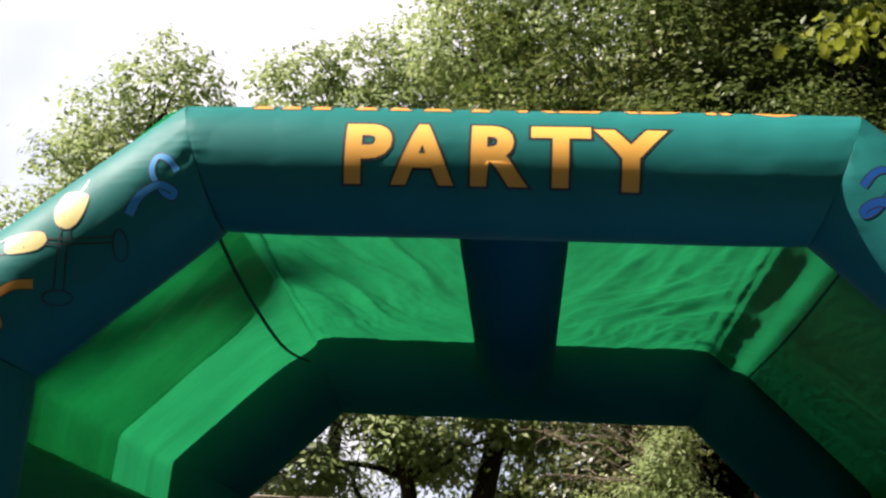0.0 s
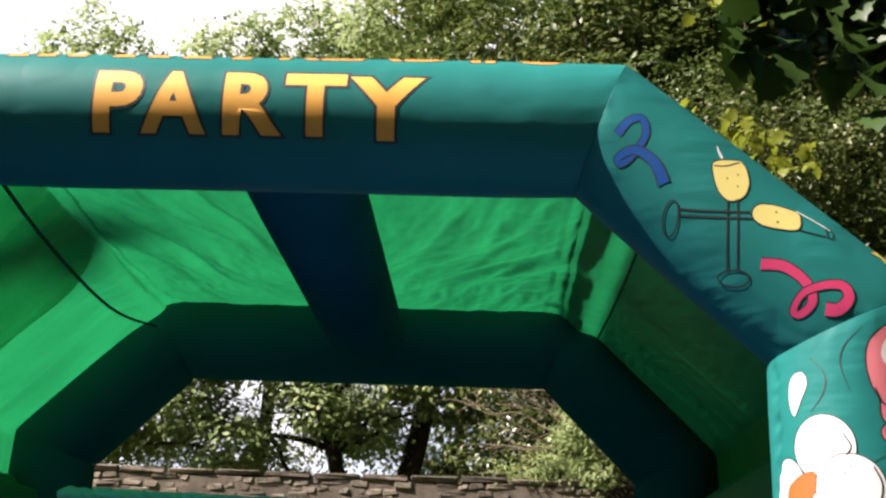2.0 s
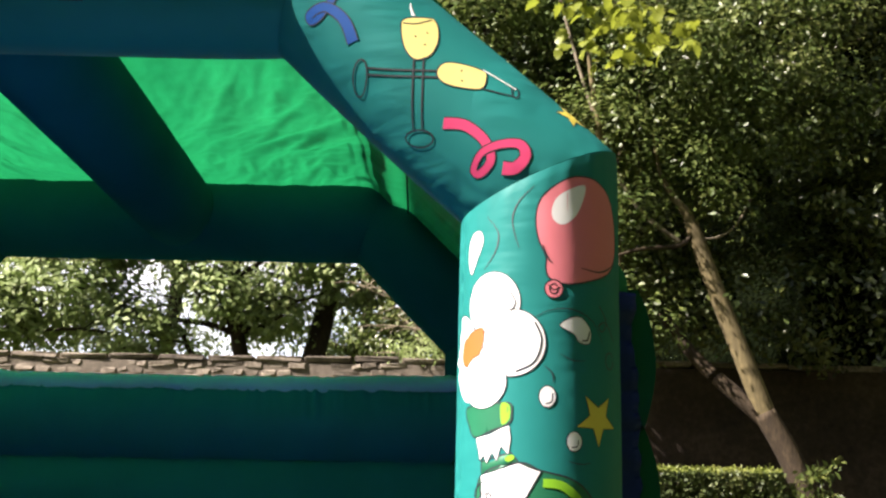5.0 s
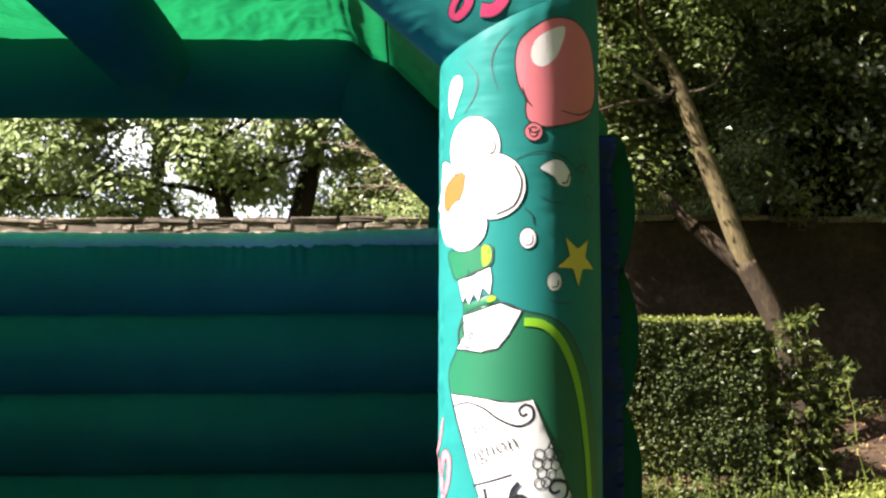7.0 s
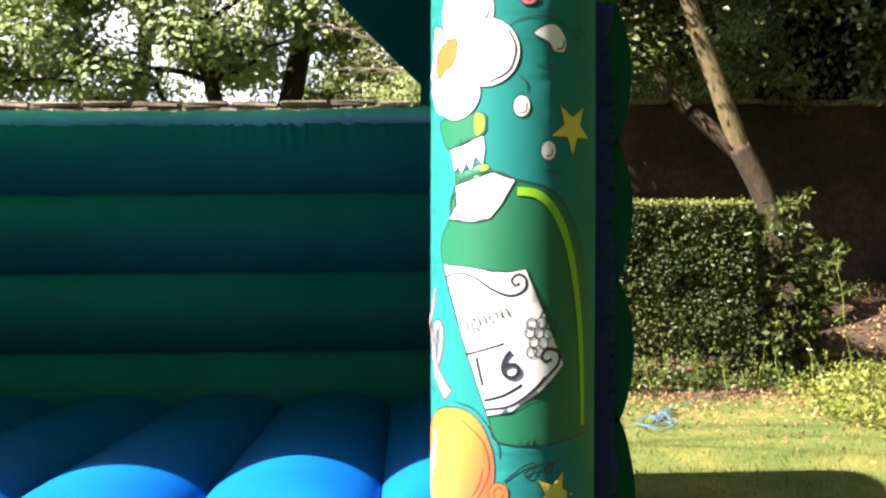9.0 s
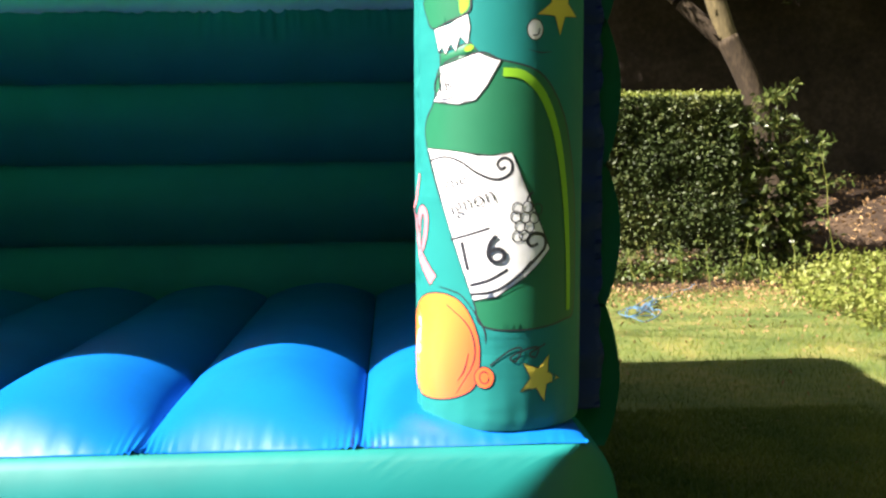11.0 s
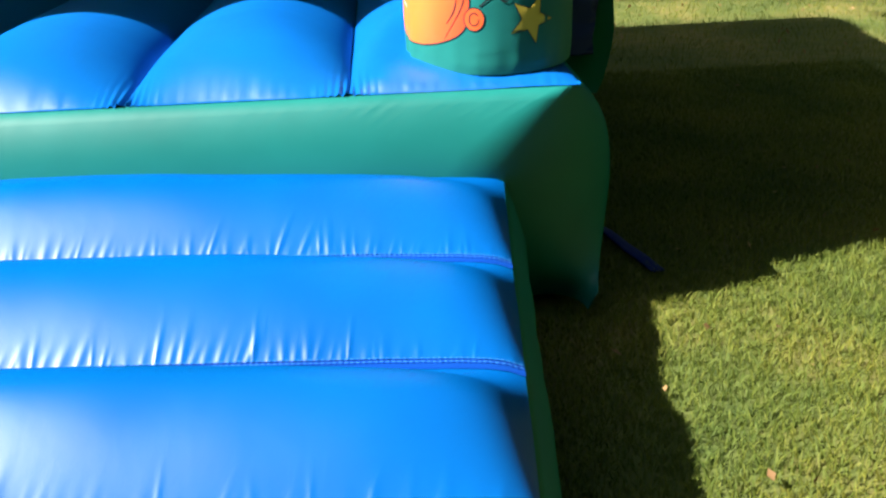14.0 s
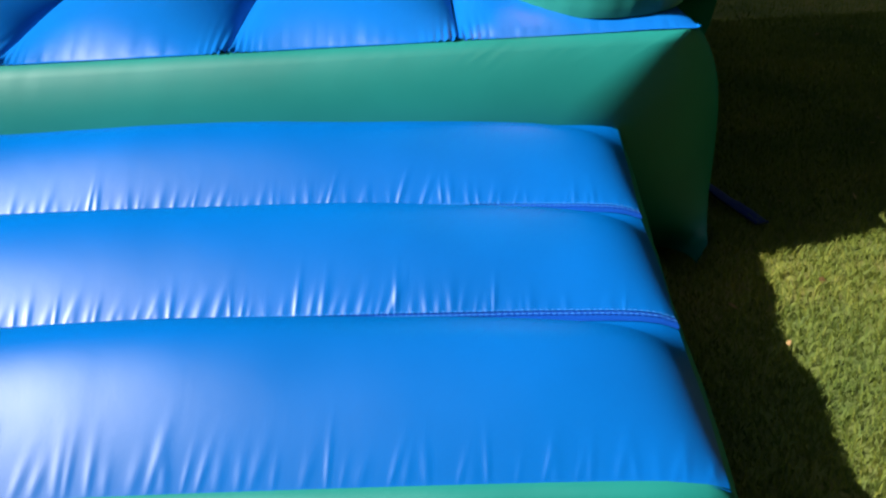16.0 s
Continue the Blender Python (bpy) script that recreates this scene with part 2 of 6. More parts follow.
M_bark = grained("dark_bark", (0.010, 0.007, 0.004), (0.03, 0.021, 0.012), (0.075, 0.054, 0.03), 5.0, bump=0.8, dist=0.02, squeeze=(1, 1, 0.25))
# bare bark, paler because the sun on the limbs is in the colour
M_bare_lit = grained("bare_sunlit_bark", (0.038, 0.030, 0.016), (0.09, 0.071, 0.033), (0.19, 0.148, 0.07), 3.5, bump=0.5, dist=0.02, squeeze=(1, 1, 0.3))
M_twig = grained("dry_twigs", (0.06, 0.048, 0.032), (0.14, 0.115, 0.08), (0.25, 0.21, 0.15), 8.0)
M_leaf_light = leafy("light_broad_leaves", (0.12, 0.18, 0.055), (0.25, 0.32, 0.12), (0.42, 0.47, 0.22), 0.55, 0.5, 0.9)
M_leaf_mid = leafy("green_leaves", (0.024, 0.045, 0.010), (0.080, 0.115, 0.027), (0.22, 0.24, 0.07), 0.42, 0.42, 0.8)
M_leaf_dark = leafy("dark_glossy_leaves", (0.018, 0.030, 0.008), (0.055, 0.075, 0.019), (0.20, 0.21, 0.065), 0.3, 0.3, 0.8)
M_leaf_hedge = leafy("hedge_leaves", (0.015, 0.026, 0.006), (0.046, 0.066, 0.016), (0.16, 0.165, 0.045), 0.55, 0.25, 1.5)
M_leaf_near = leafy("near_branch_leaves", (0.012, 0.030, 0.005), (0.026, 0.058, 0.009), (0.07, 0.12, 0.018), 0.5, 0.2)
# near-black: the wood's deep shade is put into this colour
M_shade = grained("painted_wood_shade", (0.0015, 0.002, 0.001), (0.004, 0.006, 0.0025), (0.009, 0.012, 0.005), 2.0, bump=1.0, dist=0.2)
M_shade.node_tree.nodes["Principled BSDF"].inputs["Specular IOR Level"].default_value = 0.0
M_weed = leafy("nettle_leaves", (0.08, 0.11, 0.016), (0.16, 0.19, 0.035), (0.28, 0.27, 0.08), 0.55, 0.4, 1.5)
M_stitch = vinyl("pale_blue_thread", (0.02, 0.13, 0.44), rough=0.9, spec=0.1)
M_rope = vinyl("blue_rope", (0.05, 0.125, 0.22), rough=0.8)
M_leaf_maple = leafy("maple_leaves", (0.09, 0.13, 0.014), (0.18, 0.21, 0.023), (0.32, 0.32, 0.055), 0.45, 0.5, 1.2)

# ---- bouncy castle ----
CX = 0.32                      # middle of the castle
R = 0.206                      # radius of the arch posts
FY, BY = 0.03, 2.60            # front and back arch
castle = new("bouncy_castle")
castle.location = (CX, 1.2, 0)
castle.empty_display_size = 0.2
tagged(castle, "green and blue inflatable bouncy castle with printed party pictures", "bouncy castle")
castle_inv = Matrix.Translation((-CX, -1.2, 0))


def cpart(name, data, mat, label="", parent=None):
    """A part of the castle, given in world places."""
    ob = part(name, data, mat, castle if parent is None else parent, label)
    ob.matrix_parent_inverse = castle_inv.copy() if parent is None else Matrix.Identity(4)
    return ob


class Tube:
    """An inflated tube from a to b, cut at its ends by the planes through a and b with normals na and nb."""

    def __init__(self, a, b, r, na=None, nb=None, seed=0, pinch=0.02, wr=0.007, r1=None, seam=None):
        self.a, self.b, self.r = Vector(a), Vector(b), r
        self.r1 = r if r1 is None else r1
        self.w = (self.b - self.a).normalized()
        self.na, self.nb = Vector(na or self.w).normalized(), Vector(nb or self.w).normalized()
        f = Vector((0, -1, 0))
        f = f - self.w * f.dot(self.w)
        if f.length < 0.2:
            f = Vector((0, 0, 1)) - self.w * self.w.z
        self.f = f.normalized()
        self.s = self.f.cross(self.w).normalized()      # the way in which the angle grows
        self.seed, self.pinch, self.wr, self.seam = seed, pinch, wr, seam

    def ends(self, rad):
        lo = self.a.dot(self.na) - (self.a + rad).dot(self.na)
        hi = self.b.dot(self.nb) - (self.a + rad).dot(self.nb)
        return lo / self.w.dot(self.na), hi / self.w.dot(self.nb)

    def radius(self, ang, d, r, x=0.0):
        """Radius at an angle and a distance from the nearest end: the seam draws the cloth in and puckers it."""
        e = math.exp(-max(d, 0) / 0.07)
        k = noise.noise(Vector((math.cos(ang) * 5.5, math.sin(ang) * 5.5, self.seed * 7.3)))
        k2 = noise.noise(Vector((math.cos(ang) * 1.2, math.sin(ang) * 1.2, self.seed * 3.1 + d * 2.0)))
        if self.seam is not None:
            g = (ang - self.seam + math.pi) % (2 * math.pi) - math.pi
            w = min(1, max(d, 0) / 0.06) * math.exp(-abs(g) * r / 0.016)
            lump = noise.noise(Vector((x * 9, self.seed, 0)))
            r += w * (0.020 * lump - 0.008 + 0.013 * noise.noise(Vector((x * 34 + g * 2, g * 3, self.seed * 2.0))))
        return r * (1 - self.pinch * e) + self.wr * e * min(1, max(d, 0) / 0.025) * k + 0.003 * k2 * min(1, max(d, 0) / 0.06)

    def place(self, ang, v=None, share=None, off=0.0):
        """The point at an angle from the front and at v metres from a along the axis, or at a share of the length."""
        rad0 = (self.f * math.cos(ang) + self.s * math.sin(ang))
        lo, hi = self.ends(rad0 * self.r)
        x = lo + (hi - lo) * share if v is None else v
        t = min(1, max(0, x / (self.b - self.a).length))
        rr = self.radius(ang, min(x - lo, hi - x), self.r + (self.r1 - self.r) * t, x) + off
        return self.a + self.w * x + rad0 * rr

    def mesh(self, nu=72, step=0.035, caps=True):
        length = (self.b - self.a).length
        nv = max(8, int(length / step))
        shares = [0.5 - 0.5 * math.cos(math.pi * j / nv) * (0.35 + 0.65 * abs(math.cos(math.pi * j / nv)) ** 0.3) for j in range(nv + 1)]
        shares[0], shares[-1] = 0.0, 1.0
        shares.sort()
        verts, faces = [], grid_faces(nu, nv + 1, True, True)
        for i in range(nu):
            for sh in shares:
                verts.append(self.place(2 * math.pi * i / nu, share=sh))
        if caps:
            for j, pt in ((0, self.a), (nv, self.b)):
                c = len(verts)
                verts.append(pt)
                for i in range(nu):
                    q = (i * (nv + 1) + j, ((i + 1) % nu) * (nv + 1) + j, c)
                    faces.append(q if j == 0 else q[::-1])
        return verts, faces


def bisect(a, b, c):
    """Normal of the mitre plane at b on the way a, b, c."""
    return ((Vector(b) - Vector(a)).normalized() + (Vector(c) - Vector(b)).normalized()).normalized()


def arch(y, corner, elbow, post_x, foot, rs, seed, foot_y):
    """Left post, slope, beam, slope and right post of one arch, mitred to one another. Returns the five tubes."""
    (cx, cz), (ex, ez) = corner, elbow
    pts = [(CX - post_x, foot_y, foot), (CX - ex, y, ez), (CX - cx, y, cz), (CX + cx, y, cz), (CX + ex, y, ez), (CX + post_x, foot_y, foot)]
    out = []
    for i in range(5):
        na = bisect(pts[i - 1], pts[i], pts[i + 1]) if i else None
        nb = bisect(pts[i], pts[i + 1], pts[i + 2]) if i < 4 else None
        ra, rb = ((rs[0], rs[0]), (rs[0], rs[1]), (rs[1], rs[1]), (rs[1], rs[0]), (rs[0], rs[0]))[i]
        out.append(Tube(pts[i], pts[i + 1], ra, na, nb, seed + i, r1=rb, seam={0: 1.4, 4: -1.4}.get(i)))
    return out


front = arch(FY, (0.925, 2.812), (1.555, 2.245), 1.545, 0.66, (R, 0.192), 1, FY + 0.05)
back = arch(BY, (0.990, 2.855), (1.560, 2.270), 1.56, 0.66, (0.205, 0.205), 11, BY)
names5 = ["arch_post", "arch_slope", "arch_beam", "arch_slope", "arch_post"]
front_parts = [cpart("front_" + nm, t.mesh(200, 0.011) if t is front[4] else t.mesh(144, 0.02), M_teal, "teal inflated tube of the front arch with printed pictures") for nm, t in zip(names5, front)]
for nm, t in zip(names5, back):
    cpart("back_" + nm, t.mesh(48), M_teal_shade, "plain teal inflated tube of the back arch")
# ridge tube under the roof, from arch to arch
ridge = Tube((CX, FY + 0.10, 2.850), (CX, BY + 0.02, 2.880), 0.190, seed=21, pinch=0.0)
cpart("roof_ridge_tube", ridge.mesh(48), M_teal_shade, "plain teal inflated tube under the roof")


# roof cloth over the two arches, down both slopes
ROOF = [(-1.755, 2.00), (-1.752, 2.32), (-1.05, 3.020), (0.975, 3.020), (1.065, 2.915), (1.165, 2.900), (1.752, 2.32), (1.755, 2.00)]


def ridged(p, sharp=2.3):
    return 1 - sharp * abs(noise.noise(p))


def roof_section(step, passes):
    """The section of the roof cloth in even steps, with its bends softened."""
    pts = []
    for (x0, z0), (x1, z1) in zip(ROOF, ROOF[1:]):
        n = max(2, int(math.hypot(x1 - x0, z1 - z0) / step))
        pts += [(x0 + (x1 - x0) * k / n, z0 + (z1 - z0) * k / n) for k in range(n)]
    pts.append(ROOF[-1])
    for _ in range(passes):
        pts = [pts[0]] + [((a[0] + 2 * b[0] + c[0]) / 4, (a[1] + 2 * b[1] + c[1]) / 4) for a, b, c in zip(pts, pts[1:], pts[2:])] + [pts[-1]]
    return pts


def roof_fold(x, y, v):
    """How far the slack cloth stands off its section: sharp creases that run slantwise on top and down the slopes."""
    ax = abs(x)
    edge = min(1, min(v, 1 - v) * 7)
    wander = 0.16 * noise.noise(Vector((x * 1.7, y * 1.7, 31)))
    if ax < 1.06:
        across, along = 0.88 * ax + 0.47 * y + wander, 0.88 * y - 0.47 * ax
        strong = (0.55 + 0.5 * v + 0.5 * math.exp(-((ax - 0.8) / 0.25) ** 2)) * (1 if x < 0.9 else 0.5)
        big = 0.016 * ridged(Vector((across * 4.2, along * 1.1, 2.0 + (x > 0))))
        mid = 0.0085 * max(-0.4, ridged(Vector((across * 9.5, along * 2.4, 5.0)), 3.0)) * (0.5 + 0.8 * abs(noise.noise(Vector((x * 3, y * 3, 12)))))
        small = 0.0036 * max(-0.3, ridged(Vector((across * 21, along * 8, 9.0)), 2.8))
        fold = (big + mid + small) * strong
        fold += 0.02 * math.sin(math.pi * v) * noise.noise(Vector((x * 1.6, y * 1.3, 17)))
    else:
        slant = y + 0.16 * x + wander
        fold = 0.012 * max(-0.2, ridged(Vector((slant * 3.6, x * 0.7, 21.0)), 3.2)) + 0.004 * ridged(Vector((slant * 11, x * 3.5, 23.0)))
        fold += 0.022 * noise.noise(Vector((x * 2.2, y * 1.6, 27)))
        if x > 0:
            fold *= 0.25
    # the cloth sags in a loose roll beside the left cord
    roll = math.exp(-((x + 1.10) / 0.085) ** 2) * math.exp(-((v - 0.72) / 0.25) ** 2)
    return fold * (0.25 + 0.75 * edge) - 0.075 * roll


def roof_cloth(first=0, last=None, y0=FY, y1=BY, lift=0.0, ny=190, cut=0.0):
    """The cloth over a stretch of the section and of the depth."""
    pts = roof_section(0.0125, 8)
    sel = [i for i in range(len(pts)) if (last is None or first <= pts[i][0] <= last)]
    verts = []
    for i in sel:
        x, z = pts[i]
        a, b = pts[max(0, i - 1)], pts[min(len(pts) - 1, i + 1)]
        nx, nz = (a[1] - b[1]), (b[0] - a[0])
        d = math.hypot(nx, nz)
        nx, nz = nx / d, nz / d
        for j in range(ny + 1):
            y = y0 + (y1 - cut * math.exp(-((x + 1.07) / 0.11) ** 2) - y0) * j / ny
            v = (y - FY) / (BY - FY)
            sag = -0.05 * math.sin(math.pi * v) * (1 if abs(x) < 1.0 else 0.6)
            off = sag + roof_fold(x, y, v) + lift
            verts.append((CX + x + nx * off, y, z + nz * off))
    return verts, grid_faces(len(sel), ny + 1)


cpart("roof_cloth", roof_cloth(), M_canopy, "thin bright green roof cloth, wrinkled and lit through by the sun")


# cord that hangs under the bend of the roof cloth
def string(points, r, nu=6, smooth=6):
    """A thin round line through the points."""
    pts = [Vector(p) for p in points]
    fine = []
    for i in range(len(pts) - 1):
        p0, p1, p2, p3 = pts[max(0, i - 1)], pts[i], pts[i + 1], pts[min(len(pts) - 1, i + 2)]
        for k in range(smooth):
            t = k / smooth
            fine.append(0.5 * ((2 * p1) + (p2 - p0) * t + (2 * p0 - 5 * p1 + 4 * p2 - p3) * t * t + (3 * p1 - p0 - 3 * p2 + p3) * t ** 3))
    fine.append(pts[-1])
    verts = []
    rr = r if callable(r) else (lambda s: r)
    for i, p in enumerate(fine):
        d = (fine[min(i + 1, len(fine) - 1)] - fine[max(i - 1, 0)]).normalized()
        a = d.orthogonal().normalized()
        b = d.cross(a)
        for k in range(nu):
            an = 2 * math.pi * k / nu
            verts.append(p + (a * math.cos(an) + b * math.sin(an)) * rr(i / max(1, len(fine) - 1)))
    n = len(fine)
    faces = [(i * nu + k, i * nu + (k + 1) % nu, (i + 1) * nu + (k + 1) % nu, (i + 1) * nu + k) for i in range(n - 1) for k in range(nu)]
    faces += [tuple(range(nu))[::-1], tuple((n - 1) * nu + k for k in range(nu))]
    return verts, faces


cpart("roof_cord", string([(CX - 1.06, FY + 0.15, 2.93), (CX - 1.06, 0.9, 2.80), (CX - 1.05, 1.7, 2.75), (CX - 1.06, BY - 0.22, 2.86)], 0.007),
      M_cord, "thin black cord under the roof cloth")
cpart("roof_cord", string([(CX + 1.175, FY + 0.15, 2.865), (CX + 1.170, 0.9, 2.835), (CX + 1.165, 1.7, 2.830), (CX + 1.16, BY - 0.20, 2.862)], 0.005),
      M_cord, "thin black cord under the roof cloth")
# added sheet that darkens the left slope where a shadow lies
cpart("roof_shade_sheet", roof_cloth(-1.7555, -1.07, FY + 0.05, 1.70, 0.012, 120, 0.30), M_slope_shade, "thin green sheet added to imitate a shadow on the roof slope")

# walls of stacked tubes: back and both sides
def wall_tube(a, b, side, depth, amp, seed, pucker=0.0):
    """A flattened tube of a wall: it swells by amp towards side and away from it, 0.385 high."""
    a, b, side = Vector(a), Vector(b), Vector(side)
    length = (b - a).length
    nv, half = int(length / (0.007 if pucker else 0.05)), 0.197
    prof = []
    for k in range(15):
        t = -1 + 2 * k / 14
        prof.append((depth + amp * math.cos(t * math.pi / 2) ** 0.8, t * half))
    prof += [(-u, v) for u, v in prof[::-1]]
    verts = []
    for u, v in prof:
        for j in range(nv + 1):
            s = j / nv
            w = 0.006 * noise.noise(Vector((s * length * 5, v * 6, seed))) + 0.004 * noise.noise(Vector((s * length * 26, v * 3, seed))) * (abs(v) / half) ** 4
            end = 1 - 0.05 * math.exp(-min(s, 1 - s) * length / 0.03)
            if pucker and v > 0:
                # the seam along the top gathers the cloth into short upright folds of uneven length
                deep = 0.07 + 0.10 * abs(noise.noise(Vector((s * length * 2.3, 8, seed))))
                gather = max(-0.5, 1 - 3.0 * abs(noise.noise(Vector((s * length * 17 + v * 0.8, v * 1.5, seed + 3)))))
                w += pucker * gather * math.exp(-(half - v) / deep) * (0.8 + abs(noise.noise(Vector((s * length * 4, 2, seed)))) * 1.8)
            verts.append(a.lerp(b, s) + side * (u * end + w) + Vector((0, 0, v)))
    n = len(prof)
    faces = grid_faces(n, nv + 1, True)
    faces += [tuple(i * (nv + 1) for i in range(n)), tuple(i * (nv + 1) + nv for i in range(n))[::-1]]
    return verts, faces


ROWS = [0.70, 1.082, 1.462, 1.836]
for k, z in enumerate(ROWS):
    cpart("back_wall_tube", wall_tube((CX - 1.66, 2.60, z), (CX + 1.66, 2.60, z), (0, -1, 0), 0.11, 0.085, 30 + k, 0.022 if k == 3 else 0.0), M_green, "dark blue-green inflated tube of the back wall")
    for sx in (-1, 1):
        cpart("side_wall_tube", wall_tube((CX + sx * 1.70, 0.26, z), (CX + sx * 1.70, 2.55, z), (sx, 0, 0), 0.165, 0.045, 40 + 2 * k + sx), M_side, "dark green inflated tube of the side wall")


def wall_top(a, b, r, seed):
    t = Tube(a, b, r, seed=seed, pinch=0.02, wr=0.004)
    v, f = t.mesh(24, 0.012)
    out = []
    for p in v:
        s = (p - t.a).dot(t.w)
        k = noise.noise(Vector((s * 38, p.z * 9, seed))) * 0.005 + (1 - 3 * abs(noise.noise(Vector((s * 17, 0, 36))))) * 0.004
        out.append(p + Vector((0, -k, k - 0.022 * math.sin(math.pi * s / 3.24))))
    return out, f


cpart("back_wall_top", wall_top((CX - 1.62, 2.475, 2.022), (CX + 1.62, 2.475, 2.022), 0.044, 3), M_skylit_trim, "blue puckered seam along the top of the back wall, paled for skylight")
for sx in (-1, 1):
    cpart("side_wall_top", wall_top((CX + sx * 1.74, 0.235, 2.035), (CX + sx * 1.70, 2.5, 2.035), 0.085, 5 + sx), M_side, "green rounded top of the side wall")
    bm = bmesh.new()
    bmesh.ops.create_grid(bm, x_segments=10, y_segments=110, size=0.5)
    for v in bm.verts:
        u, w = v.co.x + 0.5, v.co.y + 0.5
        z = 0.62 + 1.40 * w
        edge = 0.03 * noise.noise(Vector((z * 5, sx, 0))) + 0.014 * noise.noise(Vector((z * 19, sx, 4)))
        v.co = Vector((CX + sx * (1.62 + (0.225 + edge) * u), 0.240 - 0.02 * math.sin(u * math.pi) + 0.016 * noise.noise(Vector((z * 22, u * 2, 7))), z))
    bmesh.ops.solidify(bm, geom=bm.faces[:], thickness=0.006)
    cpart("side_wall_facing", bm, M_navy, "dark blue strip at the front end of the side wall")


# bed: tubes from front to back with puckered front ends
VALLEYS = [-1.435, -1.04, -0.528, -0.014, 0.498, 1.011, 1.523, 2.055]


def bed_tube(x0, x1, seed):
    nx, ny = 76, 120
    verts = []
    w = x1 - x0
    for i in range(nx + 1):
        u = 0.5 - 0.5 * math.cos(math.pi * i / nx) if 0 < i < nx else i / nx
        u = 0.35 * i / nx + 0.65 * u
        for j in range(ny + 1):
            v = (j / ny) ** 1.6
            y = -0.150 + 2.68 * v
            s = (y + 0.150)
            lift = 1 - math.exp(-s / (0.16 if 50 < seed < 56 else 0.07)) if s > 0 else 0
            dome = math.sin(math.pi * u) ** 0.62 if 0 < u < 1 else 0
            crest = 0.128 * lift * dome
            crest *= 1 - 0.42 * min(1, max(0, s - 0.5) / 1.6)
            # the foot of the arch post presses the bed down
            near = min(1, max(0, (math.hypot(x0 + w * u - 1.868, y - 0.06) - 0.19) / 0.2))
            crest *= 0.42 + 0.58 * near * near * (3 - 2 * near)
            z = 0.628 + crest + 0.012 * math.sin(math.pi * min(1, s * 1.8)) * dome
            # pleats at the front where two tubes meet
            edge = min(u, 1 - u) * w
            pleat = math.exp(-edge / 0.03) * math.exp(-s / 0.06) * (0 if seed == 56 and u > 0.5 else 1)
            z += pleat * 0.016 * math.sin(edge * 2 * math.pi / 0.017 + seed + s * 9) * min(1, edge / 0.01)
            z += math.exp(-s / 0.03) * 0.004 * noise.noise(Vector((u * w * 70, y * 6, seed))) * min(1, s / 0.01)
            z += 0.004 * noise.noise(Vector((u * 3 + seed, y * 2.0, 4)))
            z = max(z, 0.629)
            if i in (0, nx):
                z = 0.634 - 0.02 * min(1, s * 6)
            verts.append((x0 + w * u, y + 0.01 * pleat * math.cos(edge * 2 * math.pi / 0.017 + seed), z))
    return verts, grid_faces(nx + 1, ny + 1)


for k in range(7):
    cpart("bed_tube", bed_tube(VALLEYS[k], VALLEYS[k + 1], 50 + k), M_bed, "bright blue inflated tube of the jumping bed")


# base of the castle: bulging teal band all round, under the bed
def base_band():
    x0, x1, y0, y1 = VALLEYS[0], VALLEYS[-1], -0.158, 2.75
    nz = 24

    def ring(rc):
        loop = []
        for (cx, cy, a0, other) in ((x1 - rc, y0 + rc, -90, 0), (x1 - rc, y1 - rc, 0, 0), (x0 + rc, y1 - rc, 90, 0), (x0 + rc, y0 + rc, 180, 0)):
            for k in range(17):
                a = radians(a0 + 90 * k / 16)
                loop.append((cx + rc * math.cos(a), cy + rc * math.sin(a), math.cos(a), math.sin(a)))
        full = []
        for i, (p, q) in enumerate(zip(loop, loop[1:] + loop[:1])):
            n = (420 if i == 67 else 50) if i % 17 == 16 else 1
            for k in range(n):
                full.append(tuple(p[m] + (q[m] - p[m]) * k / n for m in range(4)))
        return full

    rings = []
    for j in range(nz + 1):
        v = j / nz
        rings.append((v, ring(0.05 + 0.30 * math.sin(math.pi * min(1, v * 1.1)) ** 0.8)))
    n = len(rings[0][1])
    verts = []
    for i in range(n):
        for v, full in rings:
            x, y, nx, ny = full[i]
            z = 0.627 * (1 - v) + 0.03 * v
            swell = math.sin(math.pi * v ** 0.85)
            outx, outy = 0.125 * swell + 0.035 * v, 0.085 * swell - (0.16 if ny < 0 else 0.06) * v ** 1.6
            pk = (0.0012 if ny < -0.9 else 0.010) * noise.noise(Vector((x * 30, y * 30, 3))) * math.exp(-v / 0.05)
            if ny < -0.9:
                # the cloth gathers along the top seam towards the corner
                gather = min(1, max(0, (x - 1.35) / 0.5)) * (0.6 + 0.8 * abs(noise.noise(Vector((x * 6, 0, 5)))))
                pk += 0.0035 * gather * max(-0.4, 1 - 3 * abs(noise.noise(Vector((x * 26, 0, 8))))) * math.exp(-v / 0.035)
            verts.append((x + nx * (outx + pk), y + ny * (outy + pk), z))
    faces = grid_faces(n, nz + 1, True, True)
    faces.append(tuple(i * (nz + 1) for i in range(n)))
    return verts, faces


cpart("base_band", base_band(), M_base, "teal inflated base of the bouncy castle")

# entrance step: three blue tubes lying across, teal sides
SEAMS = [(-0.195, 0.480), (-0.580, 0.4285), (-1.006, 0.4225), (-1.400, 0.408)]      # y, and z in the middle
STEP_L = CX - 1.53


def step_right(y):
    return 1.868 + (y + 0.2) * 0.075


def sag(x, y):
    """How far the step lies below its middle: it falls towards its ends, and droops at the very edge."""
    end = min(x - STEP_L, step_right(y) - x)
    return 0.0185 * (x - CX) ** 2 + 0.018 * math.exp(-max(0, end) / 0.035)


